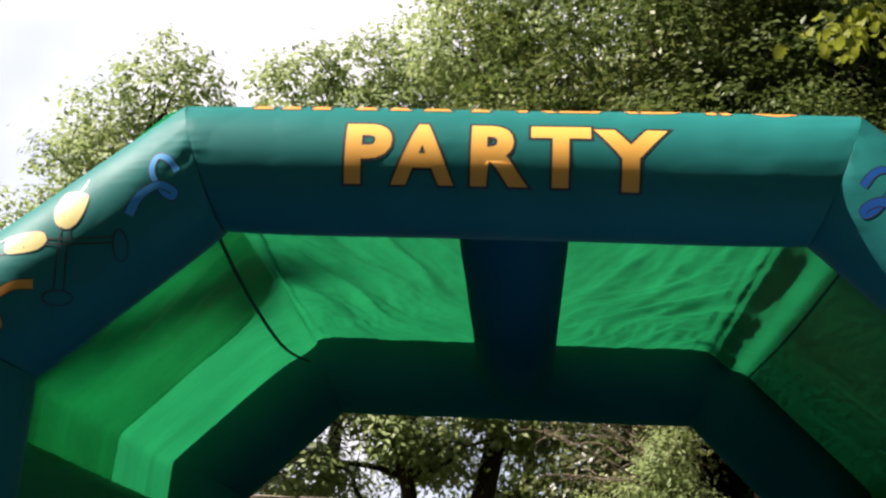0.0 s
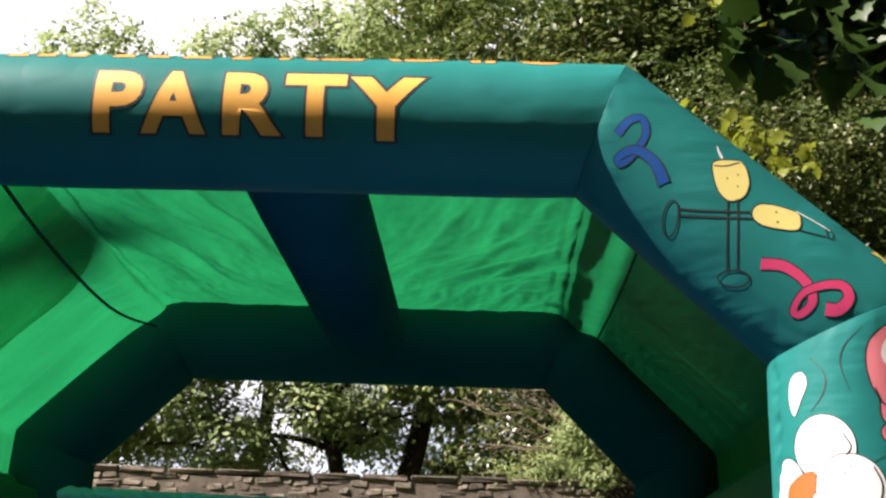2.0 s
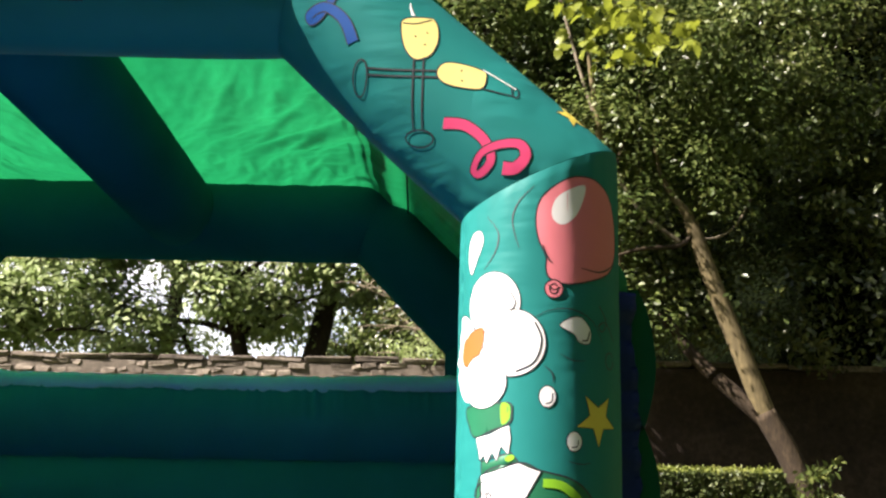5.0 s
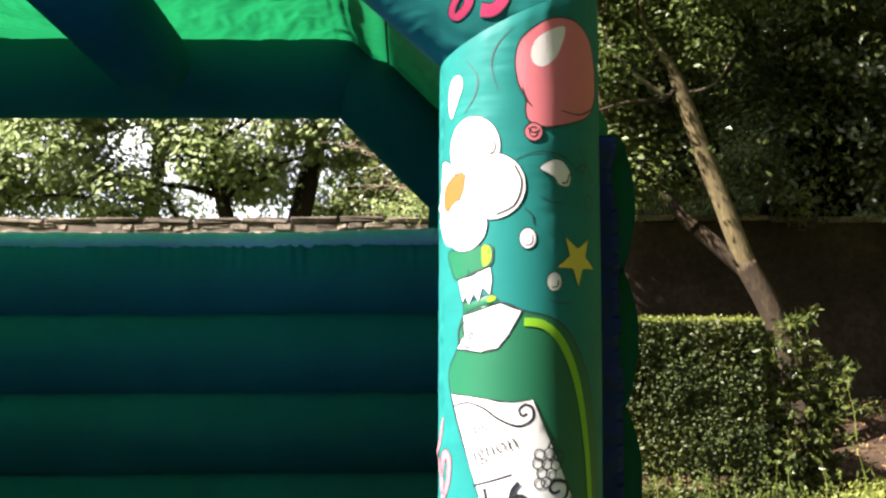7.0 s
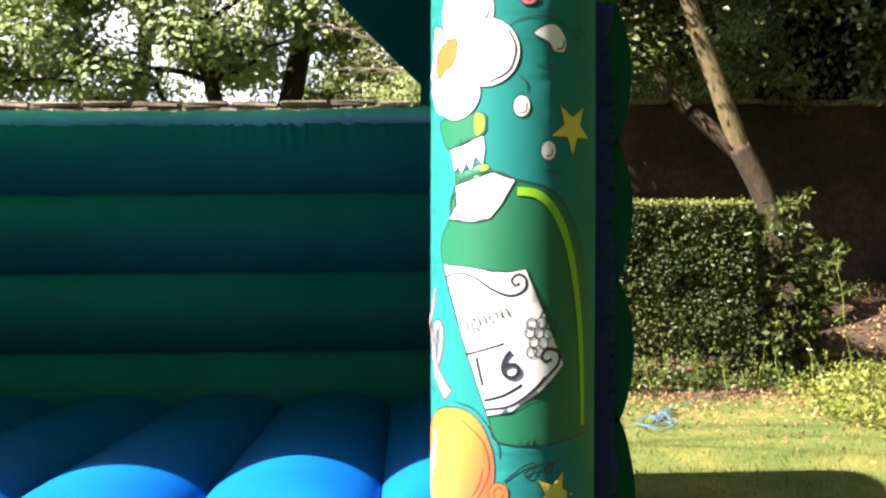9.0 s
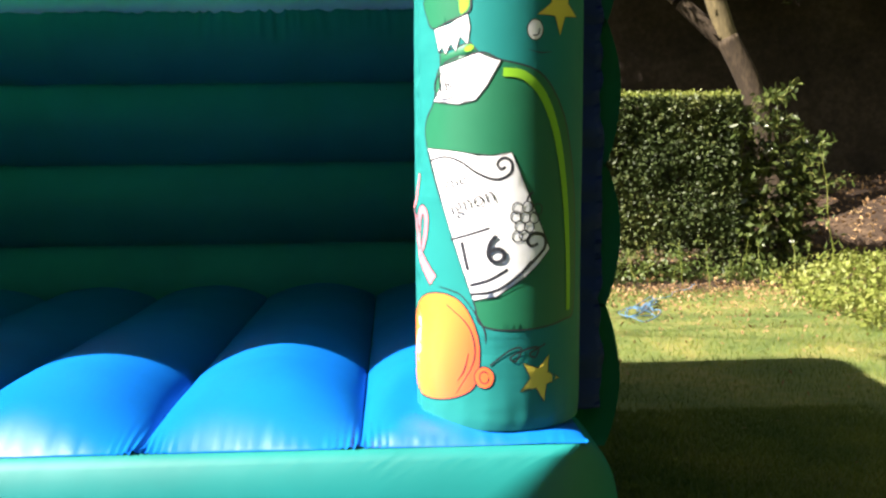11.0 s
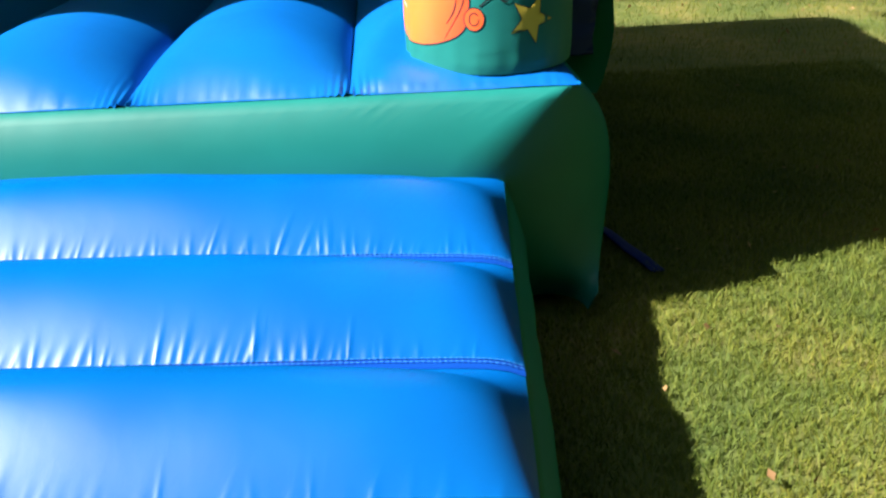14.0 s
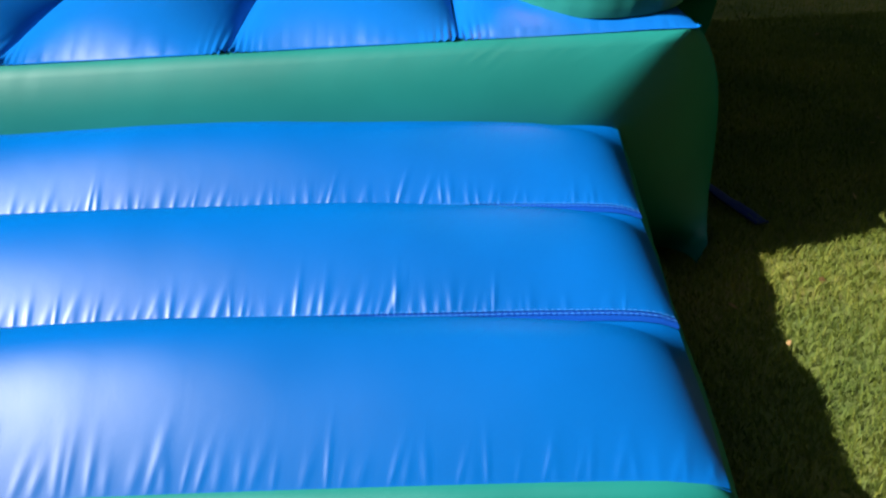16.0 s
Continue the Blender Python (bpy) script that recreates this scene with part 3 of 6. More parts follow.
def step_creases(k):
    """Short sharp puckers along the seam of a step tube: place, width, length, height, slant."""
    rn = random.Random(500 + k)
    out, x = [], STEP_L + 0.05
    while x < 1.86:
        close = 0.5 + 0.5 * noise.noise(Vector((x * 2.6, 0, k * 3.0)))
        size = rn.uniform(0.35, 1.0) ** 1.3 * (0.5 + close)
        out.append((x, rn.uniform(0.0026, 0.0062), (0.018, 0.018, 0.020)[k] + 0.052 * size * rn.uniform(0.4, 1), (0.0036, 0.0036, 0.0025)[k] * (0.30 + 0.7 * size), rn.uniform(-0.10, 0.55)))
        x += rn.uniform(0.010, 0.026) * (1.4 - 0.6 * close) * (1, 1, 1.25)[k]
    return out


def step_tube(k):
    (ya, za), (yb, zb) = SEAMS[k], SEAMS[k + 1]
    nx, ny = 1150, 34
    creases = step_creases(k)
    verts = []
    depth = abs(yb - ya)
    for i in range(nx + 1):
        u = 0.5 * i / 120 if i < 120 else 0.5 + 0.5 * (i - 120) / (nx - 120)
        xm = STEP_L + (step_right(ya) - STEP_L) * u
        mine = [c for c in creases if abs(c[0] - xm) < 0.06]
        for j in range(ny + 1):
            v = 1 - (1 - j / ny) ** 1.6
            y = ya + (yb - ya) * v
            xr = step_right(y)
            x = STEP_L + (xr - STEP_L) * u
            end = min(x - STEP_L, xr - x)
            # gentle rise from the back seam, crest near the front, round drop to the front seam
            dome = math.sin(math.pi / 2 * v / 0.56) ** 1.95 if v < 0.56 else max(0, 1 - ((v - 0.56) / 0.44) ** 1.45)
            h = (0.100, 0.114, 0.128)[k] * dome * (1 - math.exp(-(end + 0.004) / 0.05) * 0.68 - math.exp(-end / 0.22) * 0.28)
            away, cr = (1 - v) * depth, 0.0
            for cx_, cw, cl, ch, cs in mine:
                if away < cl * 1.6:
                    t = away / cl
                    q = (x - cx_ - cs * away) / (cw * (1 + 0.8 * t))
                    cr += ch * math.exp(-q * q) * math.exp(-t * t * 2.2) * min(1, 0.35 + t * 2)
            back = math.exp(-v * depth / 0.02) * noise.noise(Vector((x * 45, 0, k * 9.0))) * 0.0018
            h += (cr + back) * (dome ** 0.2)
            h += (0.011 * noise.noise(Vector((x * 2.3, v * 1.5, k * 4.0))) + 0.0012 * noise.noise(Vector((x * 9.0, v * 3, k * 4.0)))) * dome ** 0.9
            yy = y + 0.004 * noise.noise(Vector((x * 5, 0, k * 7))) * dome - 0.005 * dome
            verts.append((x, yy, za + (zb - za) * v + h - sag(x, y)))
    return verts, grid_faces(nx + 1, ny + 1, False, True)


for k in range(3):
    cpart("step_tube", step_tube(k), M_blue, "bright blue inflated tube of the entrance step, glossy with puckered seams")


def seam_line(k):
    y, z = SEAMS[k]
    pts = []
    for i in list(range(38)) + [38, 38.6, 39.2, 39.6, 40]:
        yy = y + 0.006 * noise.noise(Vector((i * 0.4, 3, k)))
        x = STEP_L + (step_right(y) - STEP_L) * i / 40
        pts.append((x, yy, z + 0.008 - sag(x, y)))
    return pts


def seam_tape(k):
    """The flat strip of the seam, which stands a little up where it is drawn tight."""
    verts = []
    line = seam_line(k)
    for x, y, z in line:
        for d, h in ((-0.013, -0.004), (-0.009, 0.0015), (0.009, 0.003), (0.013, -0.003)):
            verts.append((x, y + d, z + h - 0.002))
    return verts, grid_faces(len(line), 4)


def stitches(line):
    """A row of short flat stitches along a line."""
    verts, faces = [], []
    for (x0, y0, z0), (x1, y1, z1) in zip(line, line[1:]):
        n = max(1, round((x1 - x0) / 0.0095))
        for i in range(n):
            a, b = (i + 0.15) / n, (i + 0.80) / n
            o = len(verts)
            for t, w, h in ((a, -0.0013, 0), (b, -0.0013, 0), (b, 0.0013, 0), (a, 0.0013, 0), ((a + b) / 2, 0, 0.0012)):
                verts.append((x0 + (x1 - x0) * t, y0 + (y1 - y0) * t + w, z0 + (z1 - z0) * t + h))
            faces += [(o, o + 1, o + 4), (o + 1, o + 2, o + 4), (o + 2, o + 3, o + 4), (o + 3, o, o + 4)]
    return verts, faces


for k in (1, 2):
    tape = cpart("seam_tape", seam_tape(k), M_thread, "dark blue seam of the entrance step with two rows of stitching")
    for d in (-0.006, 0.006):
        tagged(part("stitching", stitches([(x, y + d, z + 0.004) for x, y, z in seam_line(k)]), M_stitch, tape, "pale row of stitches"), kind="stuff")


def step_skirt():
    """Teal sides and front of the step, from its top edge to the lawn."""
    path = [(step_right(y), y) for y in np.linspace(-0.10, -1.398, 40)]
    path += [(x, -1.400) for x in np.linspace(step_right(-1.4) - 0.03, STEP_L, 60)]
    path += [(STEP_L, y) for y in np.linspace(-1.38, -0.10, 30)]
    nz = 14
    verts = []
    for i, (x, y) in enumerate(path):
        zt = np.interp(-y, [-s[0] for s in SEAMS], [s[1] for s in SEAMS]) - sag(x, y)
        side = 1 if x > CX and y > -1.399 else (-1 if i > 99 else 0)
        for j in range(nz + 1):
            v = max(0, j - 1) / (nz - 1)
            out = 0.055 * math.sin(math.pi * v * 0.9) + 0.006 * noise.noise(Vector((x * 9 + y * 9, v * 3, 0))) * min(1, v * 4)
            pk = 0.005 * noise.noise(Vector((x * 35 + y * 35, 0, 0))) * math.exp(-v / 0.15) * min(1, v * 12)
            dx, dy = (side * out, 0) if side else (0, -out if j else 0.028)
            verts.append((x + dx, y + dy + (pk if not side else 0), (zt + (0.004 if side else 0.003)) * (1 - v) + 0.01 * v + (pk if side else 0) - (0.02 if not side and j == 0 else 0)))
    return verts, grid_faces(len(path), nz + 1, False, True)


cpart("step_skirt", step_skirt(), M_base, "teal side and front cloth of the entrance step")

# ---- printed pictures on the arch ----
from mathutils import geometry

M_ink = vinyl("black_print", (0.0094, 0.0109, 0.0156), rough=0.5, bump=0.02)
M_white = vinyl("white_print", (0.624, 0.624, 0.6084), rough=0.5, bump=0.05, spec=0.3)
M_pink = vinyl("pink_print", (0.56, 0.155, 0.18), rough=0.5, bump=0.05, spec=0.3)
M_crimson = vinyl("crimson_print", (0.50, 0.040, 0.120), rough=0.5, bump=0.05, spec=0.3)
M_orange = vinyl("orange_print", (0.68, 0.10, 0.022), rough=0.5, bump=0.05, spec=0.3)
M_amber = vinyl("amber_print", (0.663, 0.2808, 0.0468), rough=0.5, bump=0.05, spec=0.3)
M_yellow = vinyl("yellow_print", (0.5304, 0.4368, 0.0624), rough=0.5, bump=0.05, spec=0.3)
M_cream = vinyl("cream_print", (0.6084, 0.5148, 0.1716), rough=0.5, bump=0.05, spec=0.3)
M_lime = vinyl("lime_print", (0.1716, 0.39, 0.0156), rough=0.5, bump=0.05, spec=0.3)
M_bottle = vinyl("bottle_green_print", (0.0062, 0.1014, 0.0468), rough=0.5, bump=0.05, spec=0.3)
M_royal = vinyl("royal_blue_print", (0.002, 0.055, 0.23), rough=0.5, bump=0.05, spec=0.3)
M_sky = vinyl("light_blue_print", (0.04, 0.28, 0.62), rough=0.5, bump=0.05, spec=0.3)


def letter_material():
    """Orange print that turns yellow towards the letters' tops."""
    m, n, l, b = material("letter_print")
    tc, sp = n.new("ShaderNodeTexCoord"), n.new("ShaderNodeSeparateXYZ")
    l.new(tc.outputs["Object"], sp.inputs["Vector"])
    mr = n.new("ShaderNodeMapRange")
    mr.inputs["From Min"].default_value, mr.inputs["From Max"].default_value = 2.70, 2.88
    l.new(sp.outputs["Z"], mr.inputs["Value"])
    r = ramp_node(n, l, mr.outputs["Result"], [(0.1, (0.78, 0.33, 0.055)), (0.9, (0.78, 0.46, 0.085))])
    l.new(r.outputs["Color"], b.inputs["Base Color"])
    b.inputs["Roughness"].default_value = 0.42
    return m


def balloon_material():
    """Airbrushed print: amber that turns red-orange towards one rim."""
    m, n, l, b = material("orange_balloon_print")
    tc, sp = n.new("ShaderNodeTexCoord"), n.new("ShaderNodeSeparateXYZ")
    l.new(tc.outputs["Generated"], sp.inputs["Vector"])
    ad = n.new("ShaderNodeMath")
    ad.operation = "MULTIPLY_ADD"
    ad.inputs[1].default_value = -0.35
    l.new(sp.outputs["Z"], ad.inputs[0])
    l.new(sp.outputs["X"], ad.inputs[2])
    r = ramp_node(n, l, ad.outputs["Value"], [(0.0, (0.66, 0.16, 0.022)), (0.22, (0.62, 0.095, 0.018)), (0.5, (0.55, 0.04, 0.015))])
    l.new(r.outputs["Color"], b.inputs["Base Color"])
    b.inputs["Roughness"].default_value = 0.42
    return m


M_balloon = balloon_material()
M_letter = letter_material()


def spline(pts, closed, k=6):
    n = len(pts)
    out = []
    for i in range(n if closed else n - 1):
        g = [pts[(i + d) % n] if closed else pts[min(max(i + d, 0), n - 1)] for d in (-1, 0, 1, 2)]
        for j in range(k):
            t = j / k
            out.append(tuple(0.5 * (2 * g[1][m] + (g[2][m] - g[0][m]) * t + (2 * g[0][m] - 5 * g[1][m] + 4 * g[2][m] - g[3][m]) * t * t
                                    + (3 * g[1][m] - g[0][m] - 3 * g[2][m] + g[3][m]) * t ** 3) for m in (0, 1)))
    if not closed:
        out.append(tuple(pts[-1]))
    return out


def fill_flat(poly, grid=0.014):
    """Triangles of a closed outline, with inner points so that they can follow a curve."""
    us, vs = [p[0] for p in poly], [p[1] for p in poly]
    pts = [Vector(p) for p in poly]
    n = len(pts)
    inner = []
    u = min(us) + grid / 2
    while u < max(us):
        v = min(vs) + grid / 2
        while v < max(vs):
            inner.append(Vector((u, v)))
            v += grid * 1.5
        u += grid
    verts, _, faces, *_ = geometry.delaunay_2d_cdt(pts + inner, [], [list(range(n))], 1, 1e-5)
    return [tuple(v) for v in verts], [tuple(f) for f in faces]


def ribbon_flat(line, width, closed):
    """A stripe along a line; width is one number or one for each end (start, middle, end)."""
    n = len(line)
    verts, faces = [], []
    for i, p in enumerate(line):
        a = line[(i - 1) % n] if closed else line[max(0, i - 1)]
        b = line[(i + 1) % n] if closed else line[min(n - 1, i + 1)]
        du, dv = b[0] - a[0], b[1] - a[1]
        d = math.hypot(du, dv) or 1
        s = i / max(1, n - 1)
        w = width if not isinstance(width, tuple) else (width[0] + (width[1] - width[0]) * s * 2 if s < 0.5 else width[1] + (width[2] - width[1]) * (s * 2 - 1))
        nu, nv = -dv / d * w / 2, du / d * w / 2
        verts += [(p[0] + nu, p[1] + nv), (p[0] - nu, p[1] - nv)]
    for i in range(n if closed else n - 1):
        j = (i + 1) % n
        faces.append((2 * i, 2 * i + 1, 2 * j + 1, 2 * j))
    return verts, faces


def lay(tube, pieces, name, parent, label="", mirror=False):
    """Lays flat pieces (verts, faces, material, height) on a tube as one mesh."""
    me = bpy.data.meshes.new(name)
    V, F, MI, mats = [], [], [], []
    for verts, faces, mat, off in pieces:
        if mat not in mats:
            mats.append(mat)
        o = len(V)
        length = (tube.b - tube.a).length
        offs = off if isinstance(off, list) else [off] * len(verts)
        V += [tube.place(u / tube.r, v=(length - v) if mirror else v, off=h) for (u, v), h in zip(verts, offs)]
        for k, f in enumerate(faces):
            F.append(tuple(i + o for i in f))
            MI.append(mats.index(mat) if k % 3 == 1 or not isinstance(off, list) else 0)
    me.from_pydata([tuple(v) for v in V], [], F)
    bm = bmesh.new()
    bm.from_mesh(me)
    bm.faces.ensure_lookup_table()
    for f in bm.faces:
        c = f.calc_center_median()
        out = c - tube.a
        out -= tube.w * out.dot(tube.w)
        if f.normal.dot(out) < 0:
            f.normal_flip()
    bm.to_mesh(me)
    bm.free()
    for m in mats:
        me.materials.append(m)
    me.polygons.foreach_set("material_index", MI)
    me.polygons.foreach_set("use_smooth", [True] * len(me.polygons))
    me.update()
    ob = part(name, me, None, parent, label)
    return ob


LEVEL = [0.0005]


def picture(tube, parent, name, label, fills=(), lines=(), mirror=False, level=0.0008):
    """fills: (outline, material, outlined, smooth); lines: (points, width, material)."""
    LEVEL[0] = level
    pieces = []
    for pts, mat, outlined, soft in fills:
        LEVEL[0] += 0.00025 if outlined else 0.00015
        poly = spline(pts, True) if soft else list(pts)
        pieces.append((*fill_flat(poly), mat, LEVEL[0]))
        if outlined:
            line = poly if soft else [q for a, b in zip(poly, poly[1:] + poly[:1]) for q in ((a[0] + (b[0] - a[0]) * k / 4, a[1] + (b[1] - a[1]) * k / 4) for k in range(4))]
            pieces.append((*ribbon_flat(line, outlined * 0.65, True), M_ink, LEVEL[0] + 0.00014))
    for pts, width, mat in lines:
        LEVEL[0] += 0.00002
        pieces.append((*ribbon_flat(spline(pts, False), width, False), mat, LEVEL[0] + 0.00025))
    return lay(tube, pieces, name, parent, label, mirror)


def strokes(tube, parent, lines, level=0.0008):
    """Single printed brush strokes, each a part."""
    for line in lines:
        picture(tube, parent, "printed_stroke", "thin black printed stroke", (), [line], False, level)


def oval(u, v, a, b, turn=0, n=20):
    c, s = math.cos(radians(turn)), math.sin(radians(turn))
    return [(u + a * math.cos(2 * math.pi * k / n) * c - b * math.sin(2 * math.pi * k / n) * s,
             v + a * math.cos(2 * math.pi * k / n) * s + b * math.sin(2 * math.pi * k / n) * c) for k in range(n)]


def star_shape(u, v, r, turn, inner=0.42):
    out = []
    for k in range(10):
        a = radians(turn + 36 * k)
        q = r if k % 2 == 0 else r * inner
        out.append((u + q * math.sin(a), v - q * math.cos(a)))
    return out


def curl(tube, parent, name, label, pts, width, mat, mirror=False):
    """A curled ribbon with dark edges."""
    line = spline(pts, False, 8)
    n = len(line)
    verts, offs = [], []
    for i, p in enumerate(line):
        a, b = line[max(0, i - 1)], line[min(n - 1, i + 1)]
        du, dv = b[0] - a[0], b[1] - a[1]
        d = math.hypot(du, dv) or 1
        w = float(np.interp(i / (n - 1), [0, 0.5, 1], width)) / 2
        # the ribbon rises along its length, so that it crosses itself cleanly
        for k in (w + 0.0030, w, -w, -w - 0.0030):
            verts.append((p[0] - dv / d * k, p[1] + du / d * k))
            offs.append(0.0008 + 0.0009 * i / n)
    ends = [([line[0], line[0], line[0]], [], M_ink, 0.001)]
    return lay(tube, ends + [(verts, [f for i in range(n - 1) for f in ((4 * i, 4 * i + 1, 4 * i + 5, 4 * i + 4), (4 * i + 1, 4 * i + 2, 4 * i + 6, 4 * i + 5), (4 * i + 2, 4 * i + 3, 4 * i + 7, 4 * i + 6))], mat, offs)],
               name, parent, label, mirror)


def lettering(tube, parent, name, body, at, height, mat, label, turn=0.0, bold=0.0, stretch=1.0, along=False, edge=0.0, mirror=False, lift=0.0008):
    """Built-in font laid on a tube; at: the left foot of the first letter (u, v). along: the line runs along the tube, else round it."""
    pieces = []
    for grow, m, off in ((bold + edge, M_ink, 0.0), (bold, mat, 0.0002))[0 if edge else 1:]:
        LEVEL[0] = lift
        cu = bpy.data.curves.new(name, "FONT")
        cu.body, cu.size, cu.offset = body, 1.0, grow
        cu.resolution_u = 4
        ob = bpy.data.objects.new(name, cu)
        me = bpy.data.meshes.new_from_object(ob)
        bm = bmesh.new()
        bm.from_mesh(me)
        k = height / 0.69
        for v in bm.verts:
            v.co = Vector((v.co.x * k * stretch, v.co.y * k, 0))
        bmesh.ops.triangulate(bm, faces=bm.faces[:])
        c, s = math.cos(radians(turn)), math.sin(radians(turn))
        for v in bm.verts:
            x, y = v.co.x, v.co.y
            v.co = Vector((c * x - s * y, s * x + c * y, 0))
        ax = 1 if along else 0
        lo, hi = min(v.co[ax] for v in bm.verts), max(v.co[ax] for v in bm.verts)
        q = lo + 0.012
        while q < hi:
            co = Vector((0, q, 0)) if along else Vector((q, 0, 0))
            no = Vector((0, 1, 0)) if along else Vector((1, 0, 0))
            bmesh.ops.bisect_plane(bm, geom=bm.verts[:] + bm.edges[:] + bm.faces[:], plane_co=co, plane_no=no)
            q += 0.012
        bm.verts.index_update()
        vs = [((at[0] + v.co.y, at[1] + v.co.x) if along else (at[0] + v.co.x, at[1] - v.co.y)) for v in bm.verts]
        fs = [tuple(v.index for v in f.verts) for f in bm.faces]
        bm.free()
        pieces.append((vs, fs, m, LEVEL[0] + off))
        bpy.data.objects.remove(ob)
        bpy.data.curves.remove(cu)
        bpy.data.meshes.remove(me)
    return lay(tube, pieces, name, parent, label, mirror)


# beam: the big word, and the upper line of which only the feet show over the curve
beam, beam_ob = front[2], front_parts[2]
for ch, v0, v1 in (("P", 0.452, 0.603), ("A", 0.605, 0.774), ("R", 0.807, 0.972), ("T", 0.989, 1.156), ("Y", 1.179, 1.365)):
    wide = {"P": 0.53, "A": 0.68, "R": 0.60, "T": 0.59, "Y": 0.63}[ch]
    lettering(beam, beam_ob, "printed_letter", ch, (-0.108 - (0.008 if ch == "Y" else 0), v0 - 0.006), 0.168, M_letter, "orange printed capital letter with a dark edge", 0, 0.040, (v1 - v0) / (wide * 0.165 / 0.69) * 0.89, True, 0.030)
for word, v0 in (("READY", 0.925), ("TO", 1.470)):
    lettering(beam, beam_ob, "printed_line", word, (0.163, v0), 0.150, M_amber, "orange printed letters on top of the beam", 0, 0.02, 0.92, True, 0.02)
for v0, v1 in ((0.155, 0.22), (0.24, 0.30), (0.33, 0.39), (0.46, 0.53), (0.56, 0.63), (0.66, 0.75), (0.80, 0.86)):
    picture(beam, beam_ob, "printed_bar", "orange printed marks on top of the beam", [([(0.150, v0), (0.24, v0), (0.24, v1), (0.150, v1)], M_amber, 0.006, False)])


def slope_art(tube, parent, mirror, ribbon_mat, second_mat):
    curl(tube, parent, "printed_streamer", "printed curled blue streamer", [(-0.060, 0.082), (-0.012, 0.080), (0.016, 0.102), (-0.017, 0.140), (-0.084, 0.149), (-0.115, 0.138), (-0.103, 0.124), (-0.062, 0.146), (-0.056, 0.206), (-0.083, 0.262)],
         (0.020, 0.015, 0.028), ribbon_mat, mirror)
    picture(tube, parent, "printed_glass", "printed champagne glass, standing, in black line with a yellow drink",
            [([(0.050, 0.318), (0.098, 0.350), (0.112, 0.366), (0.098, 0.392), (0.060, 0.424), (0.018, 0.436), (-0.014, 0.416), (-0.010, 0.376), (0.022, 0.332)], M_cream, 0.005, True)],
            [([(0.004, 0.428), (-0.062, 0.486), (-0.134, 0.548)], 0.0042, M_ink), ([(-0.014, 0.412), (-0.082, 0.470), (-0.152, 0.530)], 0.0042, M_ink), ([(0.038, 0.324), (0.062, 0.348), (0.104, 0.364)], 0.0035, M_ink),
             (oval(-0.157, 0.553, 0.040, 0.022, 48) + [(-0.157 + 0.040 * math.cos(radians(48)), 0.553 + 0.040 * math.sin(radians(48)))], 0.0045, M_ink),
             ([(0.104, 0.290), (0.088, 0.305), (0.074, 0.326)], (0.001, 0.006, 0.009), M_white),
             ([(0.030, 0.372), (0.034, 0.374)], 0.004, M_ink), ([(0.060, 0.385), (0.064, 0.387)], 0.004, M_ink), ([(0.030, 0.405), (0.034, 0.407)], 0.004, M_ink)], mirror)
    picture(tube, parent, "printed_glass", "printed champagne glass, lying, in black line with a yellow drink",
            [([(-0.004, 0.480), (0.036, 0.481), (0.083, 0.554), (0.071, 0.580), (0.035, 0.588), (-0.009, 0.522)], M_cream, 0.005, True)],
            [([(-0.110, 0.330), (-0.060, 0.402), (0.000, 0.478)], 0.0045, M_ink), ([(-0.122, 0.342), (-0.072, 0.412), (-0.010, 0.492)], 0.0045, M_ink),
             (oval(-0.142, 0.333, 0.048, 0.020, -30) + [(-0.142 + 0.048 * math.cos(radians(-30)), 0.333 + 0.048 * math.sin(radians(-30)))], 0.0045, M_ink),
             ([(0.086, 0.556), (0.098, 0.606), (0.108, 0.650)], 0.004, M_white), ([(0.040, 0.590), (0.062, 0.628), (0.086, 0.663)], 0.0035, M_ink),
             (oval(0.098, 0.655, 0.018, 0.009, -40, 12), 0.0035, M_ink), ([(0.040, 0.520), (0.044, 0.523)], 0.004, M_ink), ([(0.020, 0.540), (0.024, 0.543)], 0.004, M_ink)], mirror)
    curl(tube, parent, "printed_streamer", "printed curled streamer", [(-0.085, 0.580), (-0.055, 0.626), (-0.052, 0.689), (-0.076, 0.732), (-0.118, 0.733), (-0.122, 0.714), (-0.078, 0.703), (-0.035, 0.724), (-0.004, 0.760), (-0.016, 0.790), (-0.052, 0.792), (-0.072, 0.768)],
         (0.027, 0.014, 0.031), second_mat, mirror)
    picture(tube, parent, "printed_star", "printed yellow star", [(star_shape(0.190, 0.790, 0.052, 20), M_yellow, 0.003, False)], (), mirror)


slope_art(front[3], front_parts[3], False, M_royal, M_crimson)
slope_art(front[1], front_parts[1], True, M_sky, M_amber)

